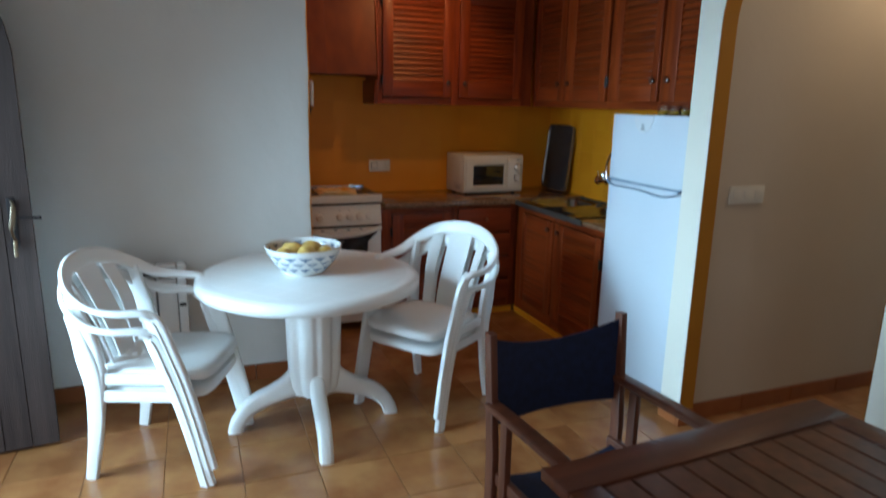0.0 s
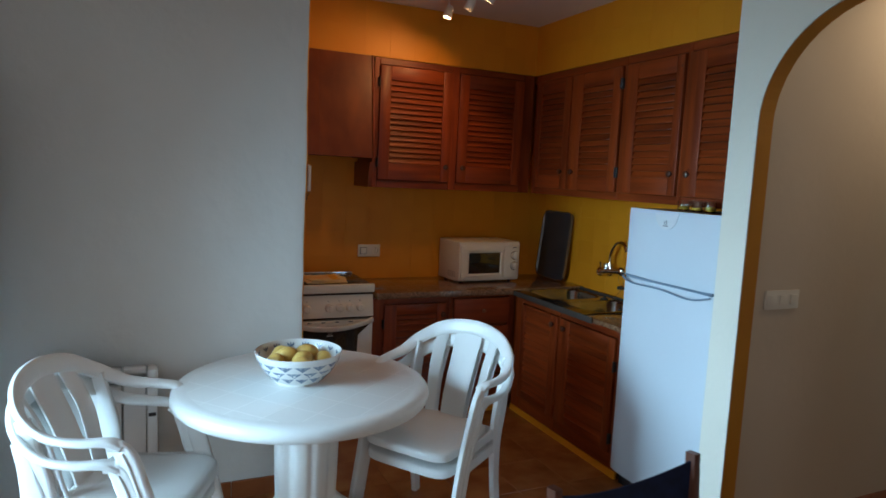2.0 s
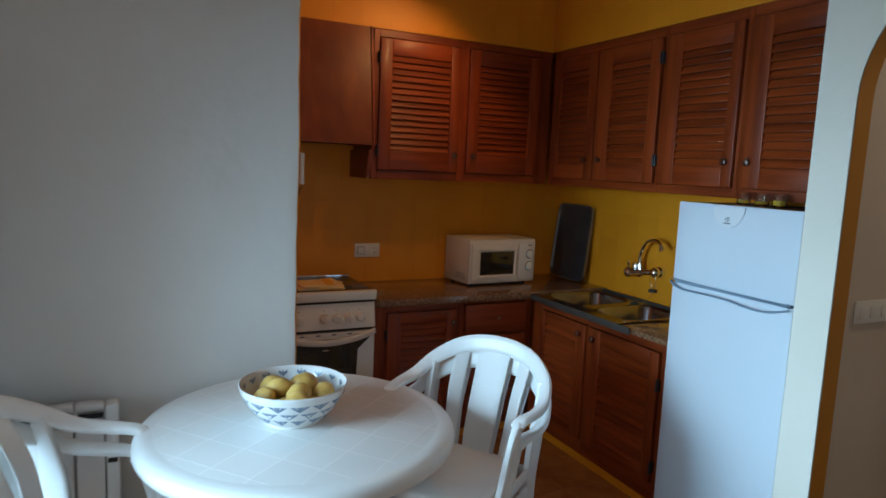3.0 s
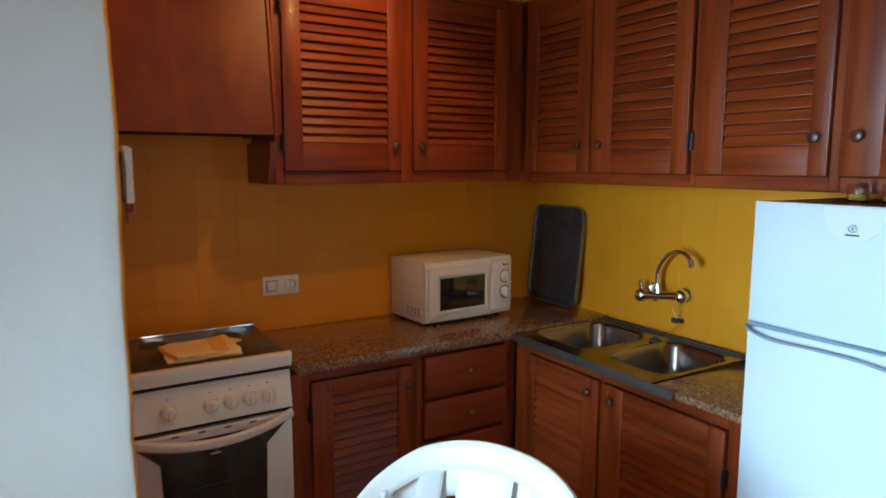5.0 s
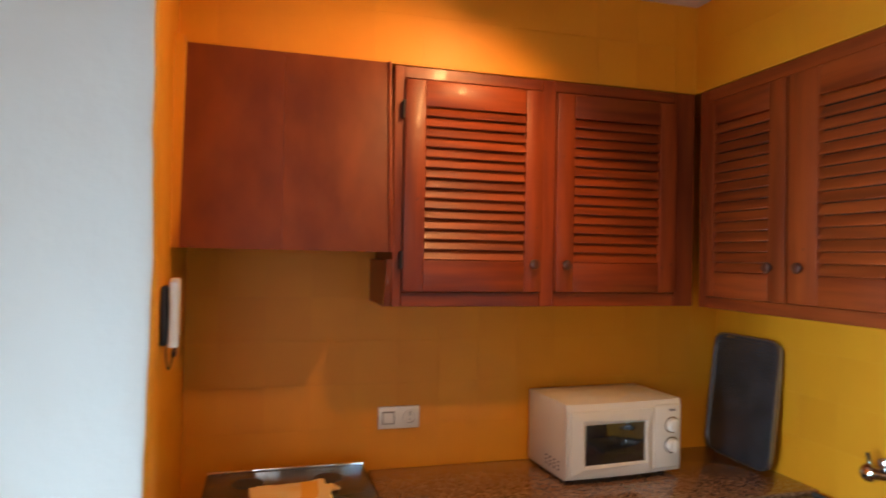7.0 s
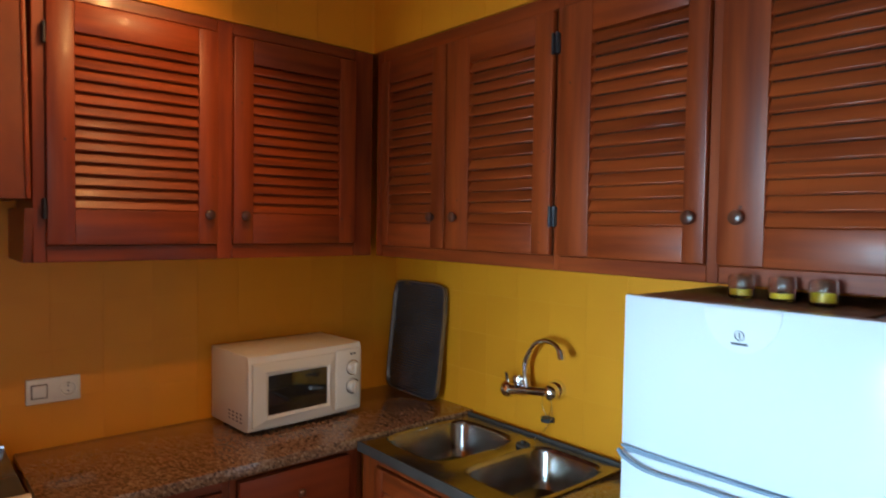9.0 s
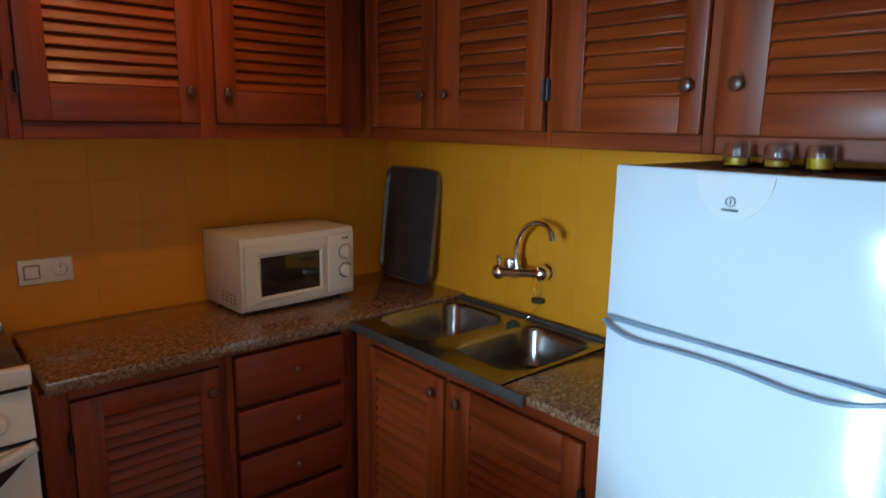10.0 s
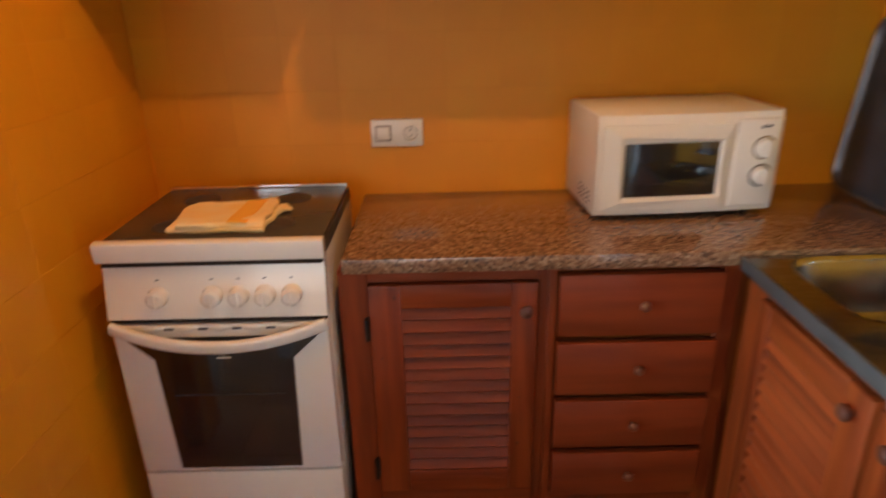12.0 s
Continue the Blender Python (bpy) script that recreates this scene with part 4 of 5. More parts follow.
# ---- fridge ----
fr = thing("fridge_freezer", pose(2.255, 2.243, 0, 0, 0, -90), "white two-door fridge freezer with a wavy blue-grey grip line", "fridge")
FW, FH, SPLIT = 0.287, 1.42, 1.066
part("body", boxed(-FW + 0.004, 0.183, 0.11, 0.588, 0.03, FH - 0.012, 0.006), FRIDGE_WHITE, fr)
part("front_frame", boxed(-FW + 0.004, FW - 0.004, 0.05, 0.109, 0.03, FH - 0.012, 0.004), FRIDGE_WHITE, fr)


def fridge_door(z0, z1):
    bm = bmesh.new()
    n = 20
    cols = []
    for i in range(n + 1):
        u = -1 + 2 * i / n
        x = FW * u
        y = 0.004 + 0.010 * abs(u) ** 8
        cols.append([(x, 0.045, z0), (x, y + 0.004, z0), (x, y, z0 + 0.006), (x, y, z1 - 0.006), (x, y + 0.004, z1), (x, 0.045, z1)])
    vs = [[bm.verts.new(p) for p in cc] for cc in cols]
    for a, b in zip(vs, vs[1:]):
        for k in range(6):
            j = (k + 1) % 6
            bm.faces.new((a[k], b[k], b[j], a[j]))
    bm.faces.new(vs[0])
    bm.faces.new(vs[-1])
    return bm


up = part("freezer_door", fridge_door(SPLIT + 0.012, FH), FRIDGE_WHITE, fr, "white upper door")
lo = part("fridge_door", fridge_door(0.03, SPLIT), FRIDGE_WHITE, fr, "tall white lower door")
part("gasket", boxed(-FW + 0.01, FW - 0.01, 0.012, 0.045, SPLIT - 0.002, SPLIT + 0.014), BLUE_TRIM, fr)
wave = smooth_path([(-FW + 0.004, -0.004, SPLIT + 0.004), (-FW + 0.03, -0.012, SPLIT - 0.008), (-FW + 0.09, -0.014, SPLIT - 0.020), (-0.09, -0.014, SPLIT - 0.018), (0.02, -0.014, SPLIT - 0.020), (0.13, -0.014, SPLIT - 0.031), (0.21, -0.014, SPLIT - 0.027), (FW - 0.004, -0.006, SPLIT - 0.006)], 40)
part("grip_line", sweep(wave, 0.008, 0.011, (0, 0, 1)), BLUE_TRIM, lo, "wavy blue-grey grip")
part("grip_lip", sweep([(-FW + 0.01, -0.002, SPLIT + 0.016), (0, -0.006, SPLIT + 0.010), (FW - 0.01, -0.002, SPLIT + 0.004)], 0.006, 0.007, (0, 0, 1)), BLUE_TRIM, up)
bm = bmesh.new()
arc = [(0.075 * math.cos(math.pi * i / 24), -0.085 * math.sin(math.pi * i / 24)) for i in range(25)]
a = [bm.verts.new((x, -0.001, FH - 0.004 + z)) for x, z in arc]
b = [bm.verts.new((x, 0.006, FH - 0.004 + z)) for x, z in arc]
bm.faces.new(a)
for p, q, r, s in zip(a, a[1:], b[1:], b):
    bm.faces.new((p, q, r, s))
badge = part("badge", bm, BADGE, up, "clear rounded badge", smooth=False, at=(-0.02, 0, 0))
part("emblem", lathe([(0.010, 0.0012), (0.010, 0), (0.0078, 0), (0.0078, 0.0012)], 20, m=Matrix.Rotation(radians(90), 4, "X")), INK, badge, at=(-0.002, -0.001, FH - 0.055))
part("emblem", boxed(-0.0032, -0.0008, -0.0025, -0.001, FH - 0.06, FH - 0.05), INK, badge)
part("lettering_bar", boxed(-0.018, 0.014, -0.0025, -0.001, FH - 0.0735, FH - 0.069), INK, badge)
part("base", boxed(-FW + 0.02, 0.17, 0.11, 0.56, FZ, 0.035), IRON, fr)
part("plinth", boxed(-FW + 0.02, FW - 0.02, 0.06, 0.108, FZ, 0.035), IRON, fr)

bb = thing("serving_board", pose(2.51, 2.30, FH - 0.0115, 0, 0, 0), "dark brown board lying on top of the white fridge", "board")
part("board", boxed(-0.215, 0.20, -0.225, 0.225, 0, 0.010, 0.003), BROWN_BOARD, bb)


def jar(x, y, full):
    j = thing("glass_jar", pose(x, y, FH - 0.001), "small clear glass jar with yellow contents on the brown board", "jar", "jars on the fridge")
    part("glass", lathe([(0.0, 0.002), (0.024, 0.002), (0.027, 0.006), (0.027, 0.045), (0.024, 0.052), (0.022, 0.052), (0.025, 0.044), (0.025, 0.008), (0, 0.006)], 22), GLASS, j)
    part("contents", lathe([(0, 0.008), (0.0235, 0.008), (0.0235, 0.008 + full), (0, 0.008 + full)], 18), HONEY, j)
    return j


jar(2.44, 2.348, 0.014)
jar(2.44, 2.262, 0.012)
jar(2.44, 2.182, 0.020)

# ---- ceiling spots ----
bar = thing("ceiling_spot_bar", pose(1.668, 3.29, CEIL_Z, 0, 0, 7), "white ceiling bar with three small halogen spots, switched on", "ceiling light")
part("bar", boxed(-0.02, 0.02, -0.28, 0.28, -0.028, 0, 0.004), LAMP_WHITE, bar)
for y, target, power, cone in ((0.22, (1.2, 3.45, 0.9), 0.8, 100), (-0.01, (1.36, 3.84, 1.55), 4.3, 125), (-0.22, (0.95, 3.8, 1.0), 14, 135)):
    at = bar.matrix_world @ Vector((0, y, -0.095))
    part("stem", sweep([(0, y, -0.028), (0, y, -0.07)], 0.008, 0.008, (1, 0, 0), power=1), LAMP_WHITE, bar)
    m = bar.matrix_world.inverted() @ look(at, target)
    can = part("spot_can", lathe([(0.0, 0.045), (0.018, 0.04), (0.024, 0.025), (0.027, -0.03), (0.024, -0.03), (0.022, 0.02), (0, 0.025)], 24), LAMP_WHITE, bar, at=m)
    part("bulb", lathe([(0, -0.018), (0.016, -0.014), (0.020, 0.0), (0, 0.01)], 18), BULB, can)
    lamp("spot_lamp", "SPOT", look(at + (Vector(target) - at).normalized() * 0.034, target), power * 1.1, WARM, spot=cone, soft=0.02)

# hall lamp
hl = thing("hall_spot", pose(3.35, 1.35, CEIL_Z), "small white ceiling spot in the hall", "ceiling light")
part("base", lathe([(0.04, 0), (0.04, -0.02), (0, -0.02)], 20), LAMP_WHITE, hl)
part("bulb", lathe([(0.03, -0.02), (0.03, -0.05), (0, -0.055)], 18), BULB, hl)
lamp("hall_lamp", "SPOT", look((3.35, 1.35, CEIL_Z - 0.07), (3.2, 1.84, 1.5)), 22, (1.0, 0.72, 0.46), spot=150, soft=0.03)

# ---- white plastic table ----
tb = thing("round_garden_table", pose(0.612, 2.425, FZ, 0, 0, -3), "round white plastic garden table on four curved feet", "table")
R = 0.511
top = part("tabletop", lathe([(0, 0.694), (R - 0.06, 0.694), (R - 0.03, 0.682), (R - 0.016, 0.664), (R - 0.008, 0.661), (R - 0.001, 0.668), (R + 0.002, 0.684), (R - 0.001, 0.698), (R - 0.010, 0.709), (R - 0.024, 0.716), (R - 0.045, 0.719), (R - 0.07, 0.7195), (0, 0.7195)], 72), WHITE_PLASTIC, tb, "round top with a thick rounded rim", at=Matrix.Translation((0.000, 0.081, 0.005)) @ Matrix.Rotation(radians(43), 4, "Z"))
part("tile_pattern", lathe([(0, 0.7202), (R - 0.062, 0.7202), (R - 0.058, 0.7190)], 72), TABLETOP, top, "moulded square tile pattern")
bm = bmesh.new()
n = 96
rows = []
for z, r in ((0.695, 0.142), (0.66, 0.136), (0.5, 0.128), (0.34, 0.124), (0.27, 0.121), (0.20, 0.112), (0.16, 0.095), (0.145, 0.06)):
    ring = []
    for i in range(n):
        a = 2 * math.pi * i / n
        groove = 0.15 * abs(math.sin(2 * a)) ** 12 + 0.05 * abs(math.cos(2 * a)) ** 40
        ring.append(bm.verts.new((r * (1 - groove) * math.cos(a), r * (1 - groove) * math.sin(a), z)))
    rows.append(ring)
for a, b in zip(rows, rows[1:]):
    for i in range(n):
        j = (i + 1) % n
        bm.faces.new((a[i], a[j], b[j], b[i]))
bm.faces.new(rows[-1])
part("column", bm, WHITE_PLASTIC, tb)
# each foot is an arch: upper edge, then lower edge, in its own upright plane
upper = [(0.060, 0.330), (0.106, 0.290), (0.150, 0.242), (0.205, 0.208), (0.265, 0.182), (0.320, 0.146), (0.365, 0.094), (0.392, 0.042), (0.402, 0.0)]
lower = [(0.040, 0.150), (0.080, 0.146), (0.125, 0.138), (0.175, 0.126), (0.225, 0.110), (0.270, 0.086), (0.305, 0.056), (0.325, 0.026), (0.332, 0.0)]
up_line = smooth_path([(x, 0, z) for x, z in upper], 28)
low_line = smooth_path([(x, 0, z) for x, z in lower], 28)
for k in range(4):
    b = bmesh.new()
    rings = []
    for i, (u, w) in enumerate(zip(up_line, low_line)):
        half = 0.036 - 0.006 * i / 28
        c, d = (u + w) / 2, (u - w) / 2
        ring = []
        for q in range(16):
            a = 2 * math.pi * (q + 0.5) / 16
            p = c + d * math.copysign(abs(math.cos(a)) ** 0.55, math.cos(a))
            ring.append(b.verts.new((p.x, half * math.copysign(abs(math.sin(a)) ** 0.55, math.sin(a)), max(p.z, 0.0))))
        rings.append(ring)
    for p, q in zip(rings, rings[1:]):
        for j in range(16):
            b.faces.new((p[j], p[(j + 1) % 16], q[(j + 1) % 16], q[j]))
    b.faces.new(rings[-1])
    part("leg", b, WHITE_PLASTIC, tb, "moulded arched foot", at=Matrix.Rotation(math.pi / 2 * k, 4, "Z"))

# bowl of lemons
BZ = FZ + 0.7250
bowl = thing("ceramic_bowl", pose(0.590, 2.508, BZ) @ Matrix.Scale(1.05, 4), "white glazed bowl with a blue leaf pattern, full of lemons", "bowl")
BR_, BH = 0.168, 0.120
outer = [(0.0, 0.0), (0.080, 0.0), (0.084, 0.006), (0.108, 0.020), (0.138, 0.056), (0.159, 0.096), (0.167, BH)]
prof = outer + [(0.164, BH + 0.003), (0.160, BH), (0.152, 0.094), (0.131, 0.055), (0.100, 0.020), (0.05, 0.012), (0, 0.012)]
part("shell", lathe(prof, 64), GLAZE, bowl)


def bowl_r(z):
    for (r0, z0), (r1, z1) in zip(outer[2:], outer[3:]):
        if z0 <= z <= z1:
            return r0 + (r1 - r0) * (z - z0) / (z1 - z0)
    return 0.167


bm = bmesh.new()
for row, z in enumerate((0.022, 0.049, 0.076)):
    count = 15
    for i in range(count):
        a0 = 2 * math.pi * (i + 0.5 * (row % 2)) / count
        half = 2 * math.pi / count * 0.46
        for u0, u1, v0, v1, low in ((-1.0, -0.42, -0.20, -0.08, 0.004), (-0.34, 0.34, -0.07, 0.07, 0.0), (0.42, 1.0, 0.08, 0.20, 0.004)):
            pts = ((u0, 0.021), (u1, 0.021), (v1, low), (v0, low))
            q = [bm.verts.new((*((bowl_r(z + h) + 0.0009) * Vector((math.cos(a0 + half * u), math.sin(a0 + half * u)))), z + h)) for u, h in pts]
            bm.faces.new(q)
for i in range(16):
    a0 = 2 * math.pi * i / 16
    for da, h0, h1, w in ((-0.06, 0.094, 0.112, 0.04), (0.06, 0.094, 0.112, 0.04), (0.0, 0.088, 0.114, 0.03)):
        q = []
        for a, h in ((a0 + da * 0.3, h0), (a0 + da + w, (h0 + h1) / 2), (a0 + da * 1.4, h1), (a0 + da - w, (h0 + h1) / 2)):
            r = 0.152 + (h - 0.094) * 0.30 - 0.0024
            q.append(bm.verts.new((r * math.cos(a), r * math.sin(a), h)))
        bm.faces.new(q)
part("painted_pattern", bm, BLUE_GLAZE, bowl, "blue painted leaf sprigs", smooth=False)
part("foot_ring", lathe([(0.080, 0.0005), (0.087, 0.0005), (0.087, 0.008), (0.080, 0.008)], 48), GLAZE, bowl)


def lemon_mesh(seed):
    bm = bmesh.new()
    bmesh.ops.create_uvsphere(bm, u_segments=24, v_segments=16, radius=0.0345)
    for v in bm.verts:
        t = v.co.z / 0.0345
        v.co.z *= 1.17
        if abs(t) > 0.86:
            v.co.z += math.copysign((abs(t) - 0.86) * 0.045, t)
        v.co += noise.noise_vector(v.co * 30 + Vector((seed, 0, 0))) * 0.0018
    return finish(bm, "lemon", LEMON, True)


rnd = random.Random(4)
spots = [(0.0, 0.0, 0.048)] + [(0.056 * math.cos(a), 0.056 * math.sin(a), 0.052) for a in (0.3, 1.55, 2.8, 4.05, 5.3)]
spots += [(0.086 * math.cos(a), 0.086 * math.sin(a), 0.082) for a in (0.9, 2.1, 3.35, 4.6, 5.95)] + [(0.030, 0.022, 0.098), (-0.036, 0.012, 0.096), (0.006, -0.044, 0.094)]
for i, (x, y, z) in enumerate(spots):
    ln = thing("lemon", Matrix.Translation((0.590 + x * 1.16, 2.508 + y * 1.16, BZ + 0.007 + z * 1.03)) @ Euler((rnd.uniform(0.6, 2.4), rnd.uniform(0, 3), rnd.uniform(0, 6))).to_matrix().to_4x4(),
               "ripe yellow lemon in the patterned bowl", "lemon", "lemons in the bowl")
    part("fruit", lemon_mesh(i * 3.1), LEMON, ln)
    part("stalk_end", lathe([(0, 0.003), (0.0025, 0.002), (0.003, 0)], 8), LEMON_TIP, ln, at=(0, 0, 0.0430))


# ---- stacking plastic chairs ----
def plastic_chair(m, label, group):
    """Faces local -y; its feet stand at z = 0."""
    c = thing("stacking_chair", m, label, "chair", group)
    # seat: dished top, rounded border and a skirt turned down all round
    outline = []
    for i in range(64):
        a = 2 * math.pi * i / 64
        u, w = superellipse(a, 0, 0, 1, 1, 5.5)
        outline.append((u * (0.222 - 0.020 * (w + 1) / 2), -0.02 + 0.222 * w, w))
    bm = bmesh.new()
    rings = []
    for grow, drop in ((0.0, 0.0), (0.3, 0.0), (0.6, 0.0), (0.84, 0.0), (0.95, 0.003), (0.985, 0.010), (1.0, 0.020), (1.004, 0.040), (0.985, 0.040), (0.975, 0.016), (0.6, 0.010)):
        ring = []
        for x, y, w in outline:
            dish = 0.013 * max(0.0, 1 - grow) ** 0.7
            back = 0.012 * (w * grow + 1) / 2
            front = 0.012 * max(0.0, -w * grow - 0.62) / 0.38
            ring.append(bm.verts.new((x * grow, -0.02 + (y + 0.02) * grow, 0.408 - dish - back - front - drop)) if grow else (ring[0] if ring else bm.verts.new((0, -0.02, 0.389))))
        rings.append(ring)
    for p, q in zip(rings, rings[1:]):
        for i in range(64):
            j = (i + 1) % 64
            bm.faces.new((p[0], q[i], q[j]) if p[0] is p[1] else (p[i], p[j], q[j], q[i]))
    part("seat", bm, WHITE_PLASTIC, c)
    # hoop: arms and back rim in one
    half = [(-0.262, -0.066, 0.634), (-0.272, -0.03, 0.650), (-0.286, 0.06, 0.650), (-0.276, 0.160, 0.662), (-0.238, 0.252, 0.712), (-0.142, 0.314, 0.768)]
    hoop = smooth_path(half + [(0, 0.334, 0.788)] + [(-x, y, z) for x, y, z in reversed(half)], 72)
    mids = len(hoop) - 1

    def hside(i):
        f = math.sin(math.pi * i / mids) ** 2
        p = hoop[i]
        out = Vector((p.x, p.y * 0.6, 0)).normalized()
        return out * (1 - 0.75 * f) + Vector((0, 0, 0.9 * f))
    part("arm_and_back_rim", sweep(hoop, [0.048 + 0.024 * math.sin(math.pi * i / mids) ** 6 for i in range(mids + 1)], 0.027, hside), WHITE_PLASTIC, c)
    # back slats
    for x, w, zt in ((0, 0.142, 0.775), (-0.140, 0.062, 0.742), (0.140, 0.062, 0.742)):
        yt = 0.332 - 1.0 * x * x
        s = sweep(smooth_path([(x * 0.84, 0.178, 0.392), (x * 0.88, 0.200, 0.47), (x * 0.95, 0.256 - 0.12 * abs(x), 0.61), (x, yt, zt)], 14), [w * (0.86 + 0.01 * k) for k in range(15)], 0.011, (1, 0.55 * math.copysign(1, x) * (x != 0) * -1, 0), power=0.4)
        part("back_slat", s, WHITE_PLASTIC, c)
    # legs
    for s in (-1, 1):
        leg_line = smooth_path([(s * 0.266, -0.030, 0.640), (s * 0.265, -0.068, 0.622), (s * 0.262, -0.090, 0.580), (s * 0.257, -0.115, 0.50), (s * 0.250, -0.155, 0.37), (s * 0.248, -0.200, 0.19), (s * 0.250, -0.242, 0.0)], 30)
        part("front_leg", sweep(leg_line, [0.040 + 0.030 * min(1.0, i / 9) - 0.010 * max(0, i - 12) / 18 for i in range(31)], 0.028, (0, 1, 0.35), power=0.4), WHITE_PLASTIC, c)
        groove = [p + Vector((s * 0.0145, 0, 0)) for p in leg_line[6:]]
        part("leg_rib", sweep(groove, 0.012, 0.008, (0, 1, 0.35), power=0.7), WHITE_PLASTIC, c)
        part("back_leg", sweep(smooth_path([(s * 0.238, 0.245, 0.700), (s * 0.236, 0.212, 0.56), (s * 0.226, 0.188, 0.40), (s * 0.220, 0.205, 0.2), (s * 0.224, 0.238, 0.0)], 14),
                               [0.046, 0.048, 0.052, 0.062, 0.074] + [0.080 - 0.036 * i / 9 for i in range(10)], 0.028, (0, 1, 0), power=0.35), WHITE_PLASTIC, c)
        part("side_rail", sweep([(s * 0.238, -0.17, 0.372), (s * 0.226, 0.17, 0.362)], 0.046, 0.012, (0, 0, 1), power=0.4), WHITE_PLASTIC, c)
    part("back_rail", sweep([(-0.215, 0.172, 0.365), (0.215, 0.172, 0.365)], 0.045, 0.012, (0, 0, 1), power=0.4), WHITE_PLASTIC, c)
    return c


first = plastic_chair(pose(-0.016, 2.358, FZ, 0, 0, 68), "white plastic stacking chair, the lower one of a stack of two", "white plastic chairs")
second = copy_thing(first, pose(-0.006, 2.354, FZ + 0.072, 0, 0, 68))
second["label"] = "white plastic stacking chair, stacked on another"
third = copy_thing(first, pose(1.195, 2.480, FZ, 0, 0, -55))
fourth = copy_thing(first, pose(1.187, 2.475, FZ + 0.072, 0, 0, -55))
fourth["label"] = second["label"]

# ---- director's chair ----
dc = thing("director_chair", pose(1.162, 0.930, FZ, 0, 0, 5), "wooden director chair with navy canvas seat beside the teak table", "chair")
for s in (-1, 1):
    part("back_post", sweep([(s * 0.236, 0.205, 0.05), (s * 0.236, 0.205, 0.50), (s * 0.240, 0.232, 0.87)], [0.042, 0.042, 0.034], 0.024, (0, 1, 0), power=0.3), TEAK_V, dc)
    part("front_post", sweep([(s * 0.236, -0.20, 0.05), (s * 0.236, -0.20, 0.635)], 0.042, 0.024, (0, 1, 0), power=0.3), TEAK_V, dc)
    part("second_post", sweep([(s * 0.236, 0.135, 0.05), (s * 0.236, 0.135, 0.635)], 0.034, 0.022, (0, 1, 0), power=0.3), TEAK_V, dc)
    part("arm", sweep(smooth_path([(s * 0.238, 0.215, 0.655), (s * 0.238, 0.0, 0.655), (s * 0.238, -0.27, 0.650)], 10), 0.05, 0.022, (1, 0, 0), power=0.4), TEAK_V, dc)
    part("foot_rail", sweep([(s * 0.236, 0.26, 0.025), (s * 0.236, -0.25, 0.025)], 0.045, 0.03, (0, 0, 1), power=0.3), TEAK, dc)
    part("seat_rail", sweep([(s * 0.225, 0.22, 0.43), (s * 0.225, -0.22, 0.43)], 0.04, 0.024, (0, 0, 1), power=0.3), TEAK_V, dc)
    part("cross_leg", sweep([(s * 0.215, -0.17 + 0.03 * s, 0.05), (-s * 0.215, -0.17 + 0.03 * s, 0.42)], 0.034, 0.018, (0, 1, 0), power=0.3), TEAK_V, dc)


def canvas(x0, x1, za, zb, y, bow, sag):
    bm = bmesh.new()
    nx, nz = 20, 10
    g = {}
    for i in range(nx + 1):
        u = -1 + 2 * i / nx
        for j in range(nz + 1):
            w = j / nz
            z = za + (zb - za) * w - sag * (1 - u * u) * w
            g[i, j] = bm.verts.new(((x0 + x1) / 2 + (x1 - x0) / 2 * u, y + bow * (1 - u * u) + 0.03 * (z - za), z))
    for i in range(nx):
        for j in range(nz):
            bm.faces.new((g[i, j], g[i + 1, j], g[i + 1, j + 1], g[i, j + 1]))
    ext = bmesh.ops.extrude_face_region(bm, geom=list(bm.faces))
    for v in [q for q in ext["geom"] if isinstance(q, bmesh.types.BMVert)]:
        v.co.y += 0.004
    return bm


part("canvas_back", canvas(-0.228, 0.228, 0.580, 0.850, 0.218, 0.035, 0.045), NAVY, dc, "navy blue canvas back")
bm = bmesh.new()
nx, ny = 16, 8
g = {(i, j): bm.verts.new((-0.23 + 0.46 * i / nx, -0.20 + 0.40 * j / ny, 0.425 - 0.03 * (1 - (2 * i / nx - 1) ** 2))) for i in range(nx + 1) for j in range(ny + 1)}
for i in range(nx):
    for j in range(ny):
        bm.faces.new((g[i, j], g[i + 1, j], g[i + 1, j + 1], g[i, j + 1]))
ext = bmesh.ops.extrude_face_region(bm, geom=list(bm.faces))
for v in [q for q in ext["geom"] if isinstance(q, bmesh.types.BMVert)]:
    v.co.z += 0.006
part("canvas_seat", bm, NAVY, dc, "navy blue canvas seat")

# ---- teak table ----
tt = thing("teak_table", pose(1.237, 0.685, FZ, 0, 0, 3.5), "dark oiled teak table with a slatted top", "table")
TT = 0.745
part("end_rail", boxed(-0.440, 0.440, -0.10, 0.0, TT - 0.028, TT, 0.004), TEAK, tt)
part("end_rail", boxed(-0.440, 0.440, -1.45, -1.36, TT - 0.028, TT, 0.004), TEAK, tt)
for s in (-1, 1):
    part("side_rail", boxed(min(s * 0.440, s * 0.360), max(s * 0.440, s * 0.360), -1.358, -0.102, TT - 0.028, TT, 0.004), TEAK_V, tt)
    for y in (-0.07, -1.38):
        part("leg", boxed(s * 0.36 - 0.03, s * 0.36 + 0.03, y - 0.03, y + 0.03, 0, TT - 0.03, 0.004), TEAK_V, tt)
    part("apron", boxed(s * 0.36 - 0.012, s * 0.36 + 0.012, -1.35, -0.10, TT - 0.095, TT - 0.03, 0.002), TEAK_V, tt)
slat = finish(boxed(-0.0345, 0.0345, -1.25, 0, -0.022, 0, 0.003, 1), "slat", TEAK_V, True)
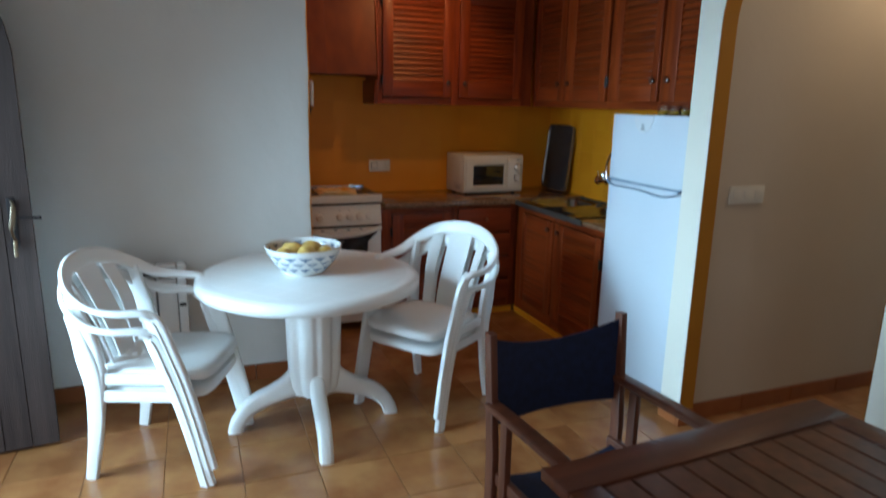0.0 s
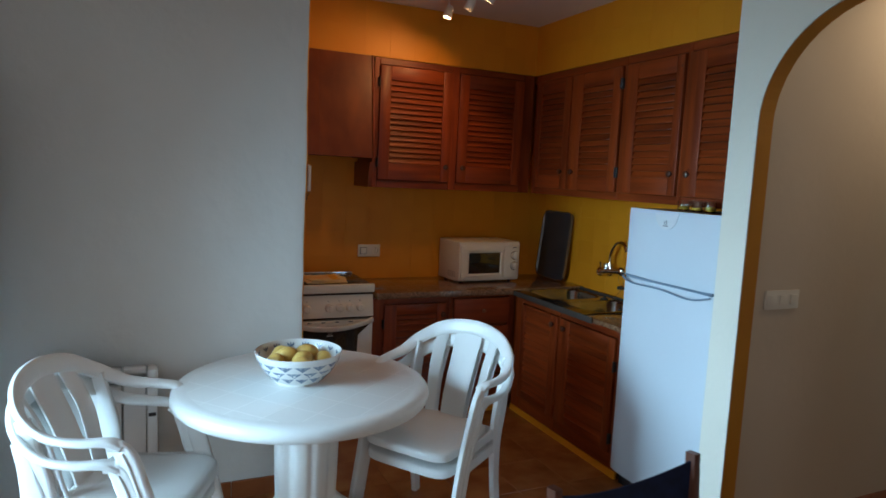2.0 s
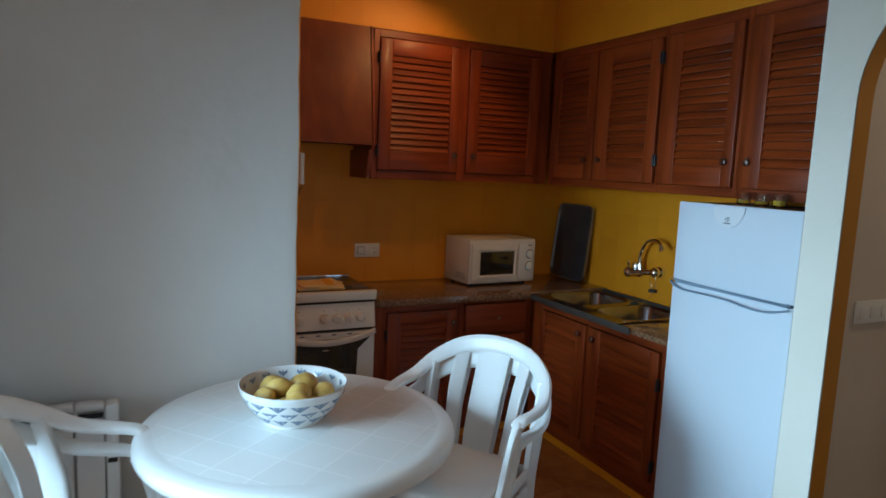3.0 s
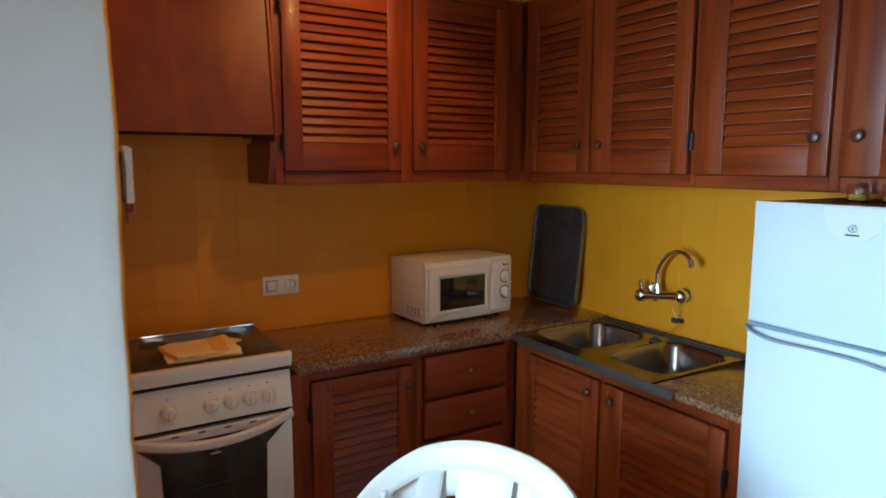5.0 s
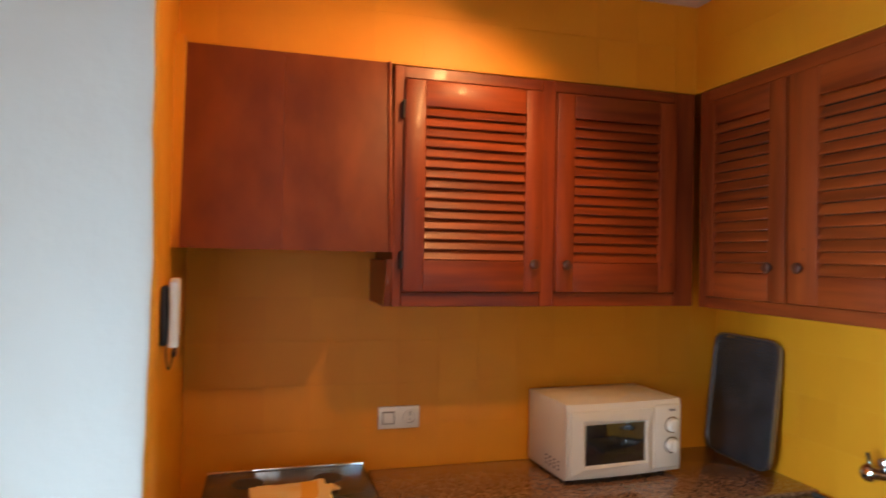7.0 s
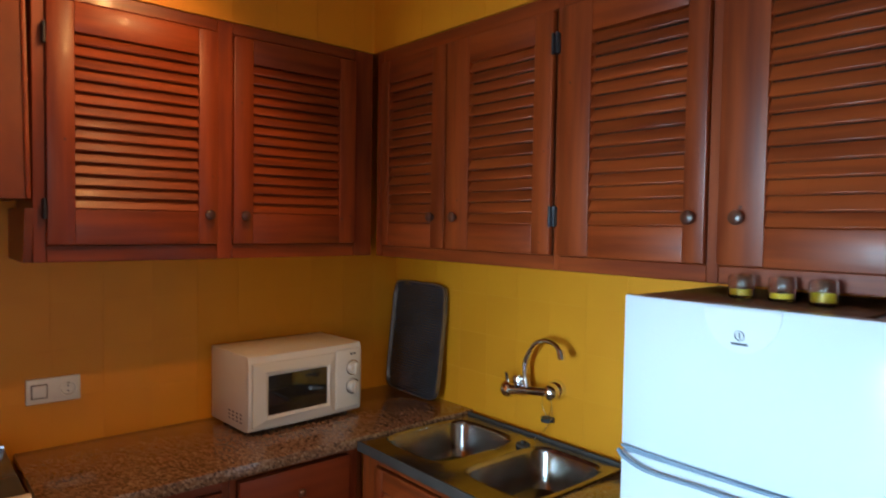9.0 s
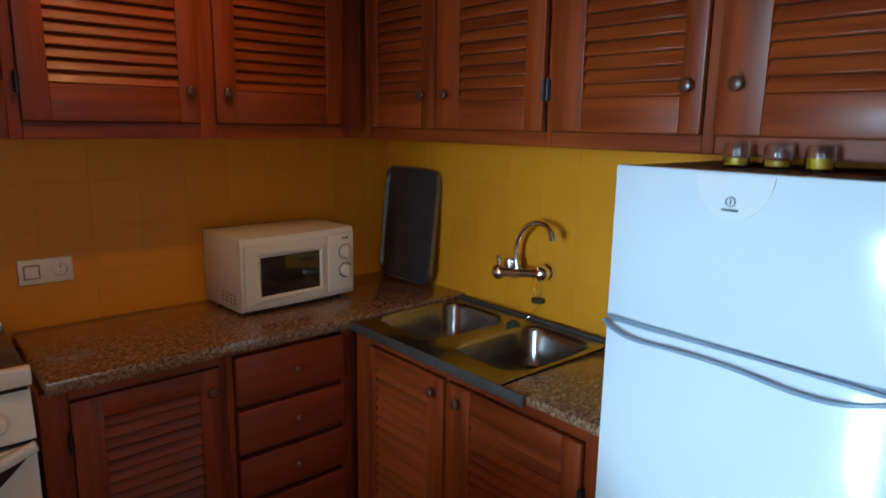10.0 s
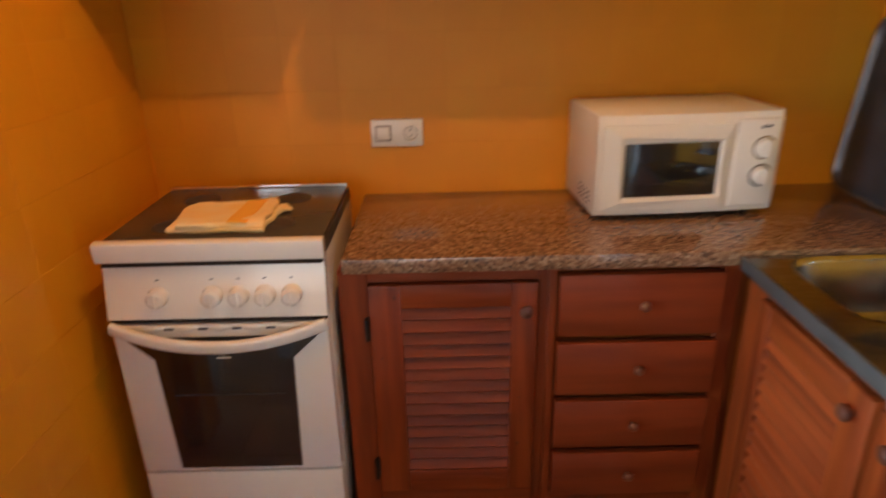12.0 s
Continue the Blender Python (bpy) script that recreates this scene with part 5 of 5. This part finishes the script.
for i in range(10):
    part("slat", slat, TEAK_V, tt, at=(-0.3195 + i * 0.071, -0.105, TT - 0.003))

# ---- radiator ----
ra = thing("panel_radiator", pose(-0.165, PART_Y - 0.022, 0.115), "white aluminium electric radiator with open top grille under the white wall", "radiator")
part("back", boxed(-0.19, 0.19, -0.012, 0.0, 0, 0.50), ENAMEL, ra)
for i in range(4):
    x = -0.142 + i * 0.095
    part("column", boxed(x - 0.045, x + 0.045, -0.085, -0.014, 0.0, 0.465, 0.010), ENAMEL, ra)
    part("top_vane", boxed(x - 0.045, x + 0.045, -0.072, -0.014, 0.515, 0.538, 0.006), ENAMEL, ra)
    part("vane_rib", boxed(x - 0.045, x - 0.037, -0.070, -0.013, 0.46, 0.52), ENAMEL, ra)
    part("grille_bar", boxed(x - 0.036, x + 0.04, -0.045, -0.030, 0.478, 0.490), IRON, ra)
part("side_cover", boxed(0.19, 0.235, -0.085, 0, 0, 0.535, 0.012), ENAMEL, ra)
part("thermostat", boxed(0.196, 0.226, -0.092, -0.084, 0.325, 0.340, 0.002), IRON, ra)
for x in (-0.15, 0.15):
    part("wall_bracket", boxed(x - 0.02, x + 0.02, -0.02, 0.022, 0.40, 0.44), IRON, ra)

# ---- open entrance door ----
ed = thing("door_1", pose(-0.490, 2.575, FZ + 0.004, 0, 0, 7), "open weathered dark wooden plank door with a round head", "door")
ed["kind"] = "structure"
DW, DH, DR = 0.80, 2.01, 0.40
n = 8
for i in range(n):
    x1, x0 = -DW * i / n, -DW * (i + 1) / n + 0.004
    b = bmesh.new()
    cx = -DR
    xs = [x0 + (x1 - x0) * k / 6 for k in range(7)]
    topz = [1.66 + math.sqrt(max(0.0001, DR * DR - (x - cx) ** 2)) for x in xs]
    fr_ = [[b.verts.new((x, y, z)) for y, z in ((0, 0.01), (0, zt), (0.045, zt), (0.045, 0.01))] for x, zt in zip(xs, topz)]
    for a, c2 in zip(fr_, fr_[1:]):
        for k in range(4):
            j = (k + 1) % 4
            b.faces.new((a[k], c2[k], c2[j], a[j]))
    b.faces.new(fr_[0])
    b.faces.new(fr_[-1])
    part("plank", b, OLDDOOR, ed, smooth=False)
part("backing_board", boxed(-DW + 0.01, -0.01, 0.012, 0.034, 0.01, 1.65), OLDDOOR, ed)
part("lock_plate", boxed(-0.080, -0.050, -0.004, 0.0, 0.90, 1.10, 0.002), IRON, ed)
hd = part("door_handle", sweep(smooth_path([(-0.062, -0.006, 1.085), (-0.055, -0.03, 1.07), (-0.060, -0.045, 1.02), (-0.068, -0.040, 0.97), (-0.065, -0.01, 0.93)], 20), [0.012] * 6 + [0.02] * 9 + [0.012] * 6, 0.012, (1, 0, 0)), BRASS, ed, "worn brass pull handle")
part("latch_lever", sweep([(-0.06, -0.012, 1.02), (-0.01, -0.014, 1.018), (0.035, -0.012, 1.015)], 0.012, 0.008, (0, 0, 1)), IRON, ed)
part("keyhole_bar", sweep([(-0.064, -0.008, 0.93), (-0.066, -0.02, 0.86)], 0.014, 0.008, (1, 0, 0)), BRASS, ed)

# hall door frame
df = setting("door_2", boxed(3.70, 3.775, HALL_Y - 0.02, HALL_Y + 0.07, FZ, 2.03, 0.004), OLDDOOR)
part("frame_head", boxed(3.775, HALL_END, HALL_Y - 0.02, HALL_Y + 0.07, 1.95, 2.03, 0.004), OLDDOOR, df)
part("leaf", boxed(3.78, HALL_END, HALL_Y + 0.02, HALL_Y + 0.05, FZ + 0.01, 1.945, 0.004), OLDDOOR, df)

# ---- laid tiles, last ----
floor_root = bpy.data.objects["floor"]
FT = 0.30
tile_me = finish(boxed(-FT / 2 + 0.0013, FT / 2 - 0.0013, -FT / 2 + 0.0013, FT / 2 - 0.0013, -0.0045, 0, 0.0015, 1), "floor_tile", FLOOR_TILE, False)
for i in range(-5, 16):
    for j in range(-10, 15):
        x, y = i * FT + 0.1, j * FT + 0.05
        if x - FT / 2 > HALL_END or x - FT / 2 < WL - 0.2 or (x > ARCH_X2 + 0.5 and (y < 0.45 or y > 2.2)):
            continue
        part("floor_tile", tile_me, FLOOR_TILE, floor_root, at=(x, y, FZ))
T = 0.1635


def wall_tiles(root, u0, u1, z0, z1, place, uo, zo):
    """Square tiles, their grid starting at uo, zo; place(u, z) gives a tile's pose."""
    cache = {}
    i0 = math.floor((u0 - uo) / T)
    k0 = math.floor((z0 - zo) / T)
    for i in range(i0, math.ceil((u1 - uo) / T)):
        for k in range(k0, math.ceil((z1 - zo) / T)):
            a, b = max(uo + i * T, u0), min(uo + (i + 1) * T, u1)
            c_, d = max(zo + k * T, z0), min(zo + (k + 1) * T, z1)
            if b - a < 0.012 or d - c_ < 0.012:
                continue
            key = (round(b - a, 4), round(d - c_, 4))
            if key not in cache:
                w_, h_ = (b - a) / 2 - e / 2, (d - c_) / 2 - e / 2
                cache[key] = finish(boxed(-w_, w_, -0.0014, 0, -h_, h_, 0.0005, 1), "wall_tile", YELLOW_TILE, False)
            part("wall_tile", cache[key], YELLOW_TILE, root, at=place((a + b) / 2, (c_ + d) / 2))


wk = bpy.data.objects
e = 0.0012
wall_tiles(wk["wall_kitchen_right"], 2.0, WB, 0.78, 1.60, lambda u, z: pose(WR, u, z, 0, 0, -90), 2.899, 0.80)
e = 0.0004
wall_tiles(wk["wall_kitchen_back"], KL, WR, 0.80, 1.66, lambda u, z: pose(u, WB, z), 0.92, 0.80)
wall_tiles(wk["wall_soffit_back"], KL, UP_R, UP_T + 0.004, CEIL_Z, lambda u, z: pose(u, UP_F + 0.012, z), 0.92, 2.42)
wall_tiles(wk["wall_soffit_right"], 1.955, UP_F + 0.008, UP_T + 0.004, CEIL_Z, lambda u, z: pose(UP_R + 0.012, u, z, 0, 0, -90), 2.899, 2.42)
wall_tiles(wk["wall_kitchen_left"], PART_Y + 0.13, WB, FZ, 1.66, lambda u, z: pose(KL, u, z, 0, 0, 90), 3.199, 0.0)
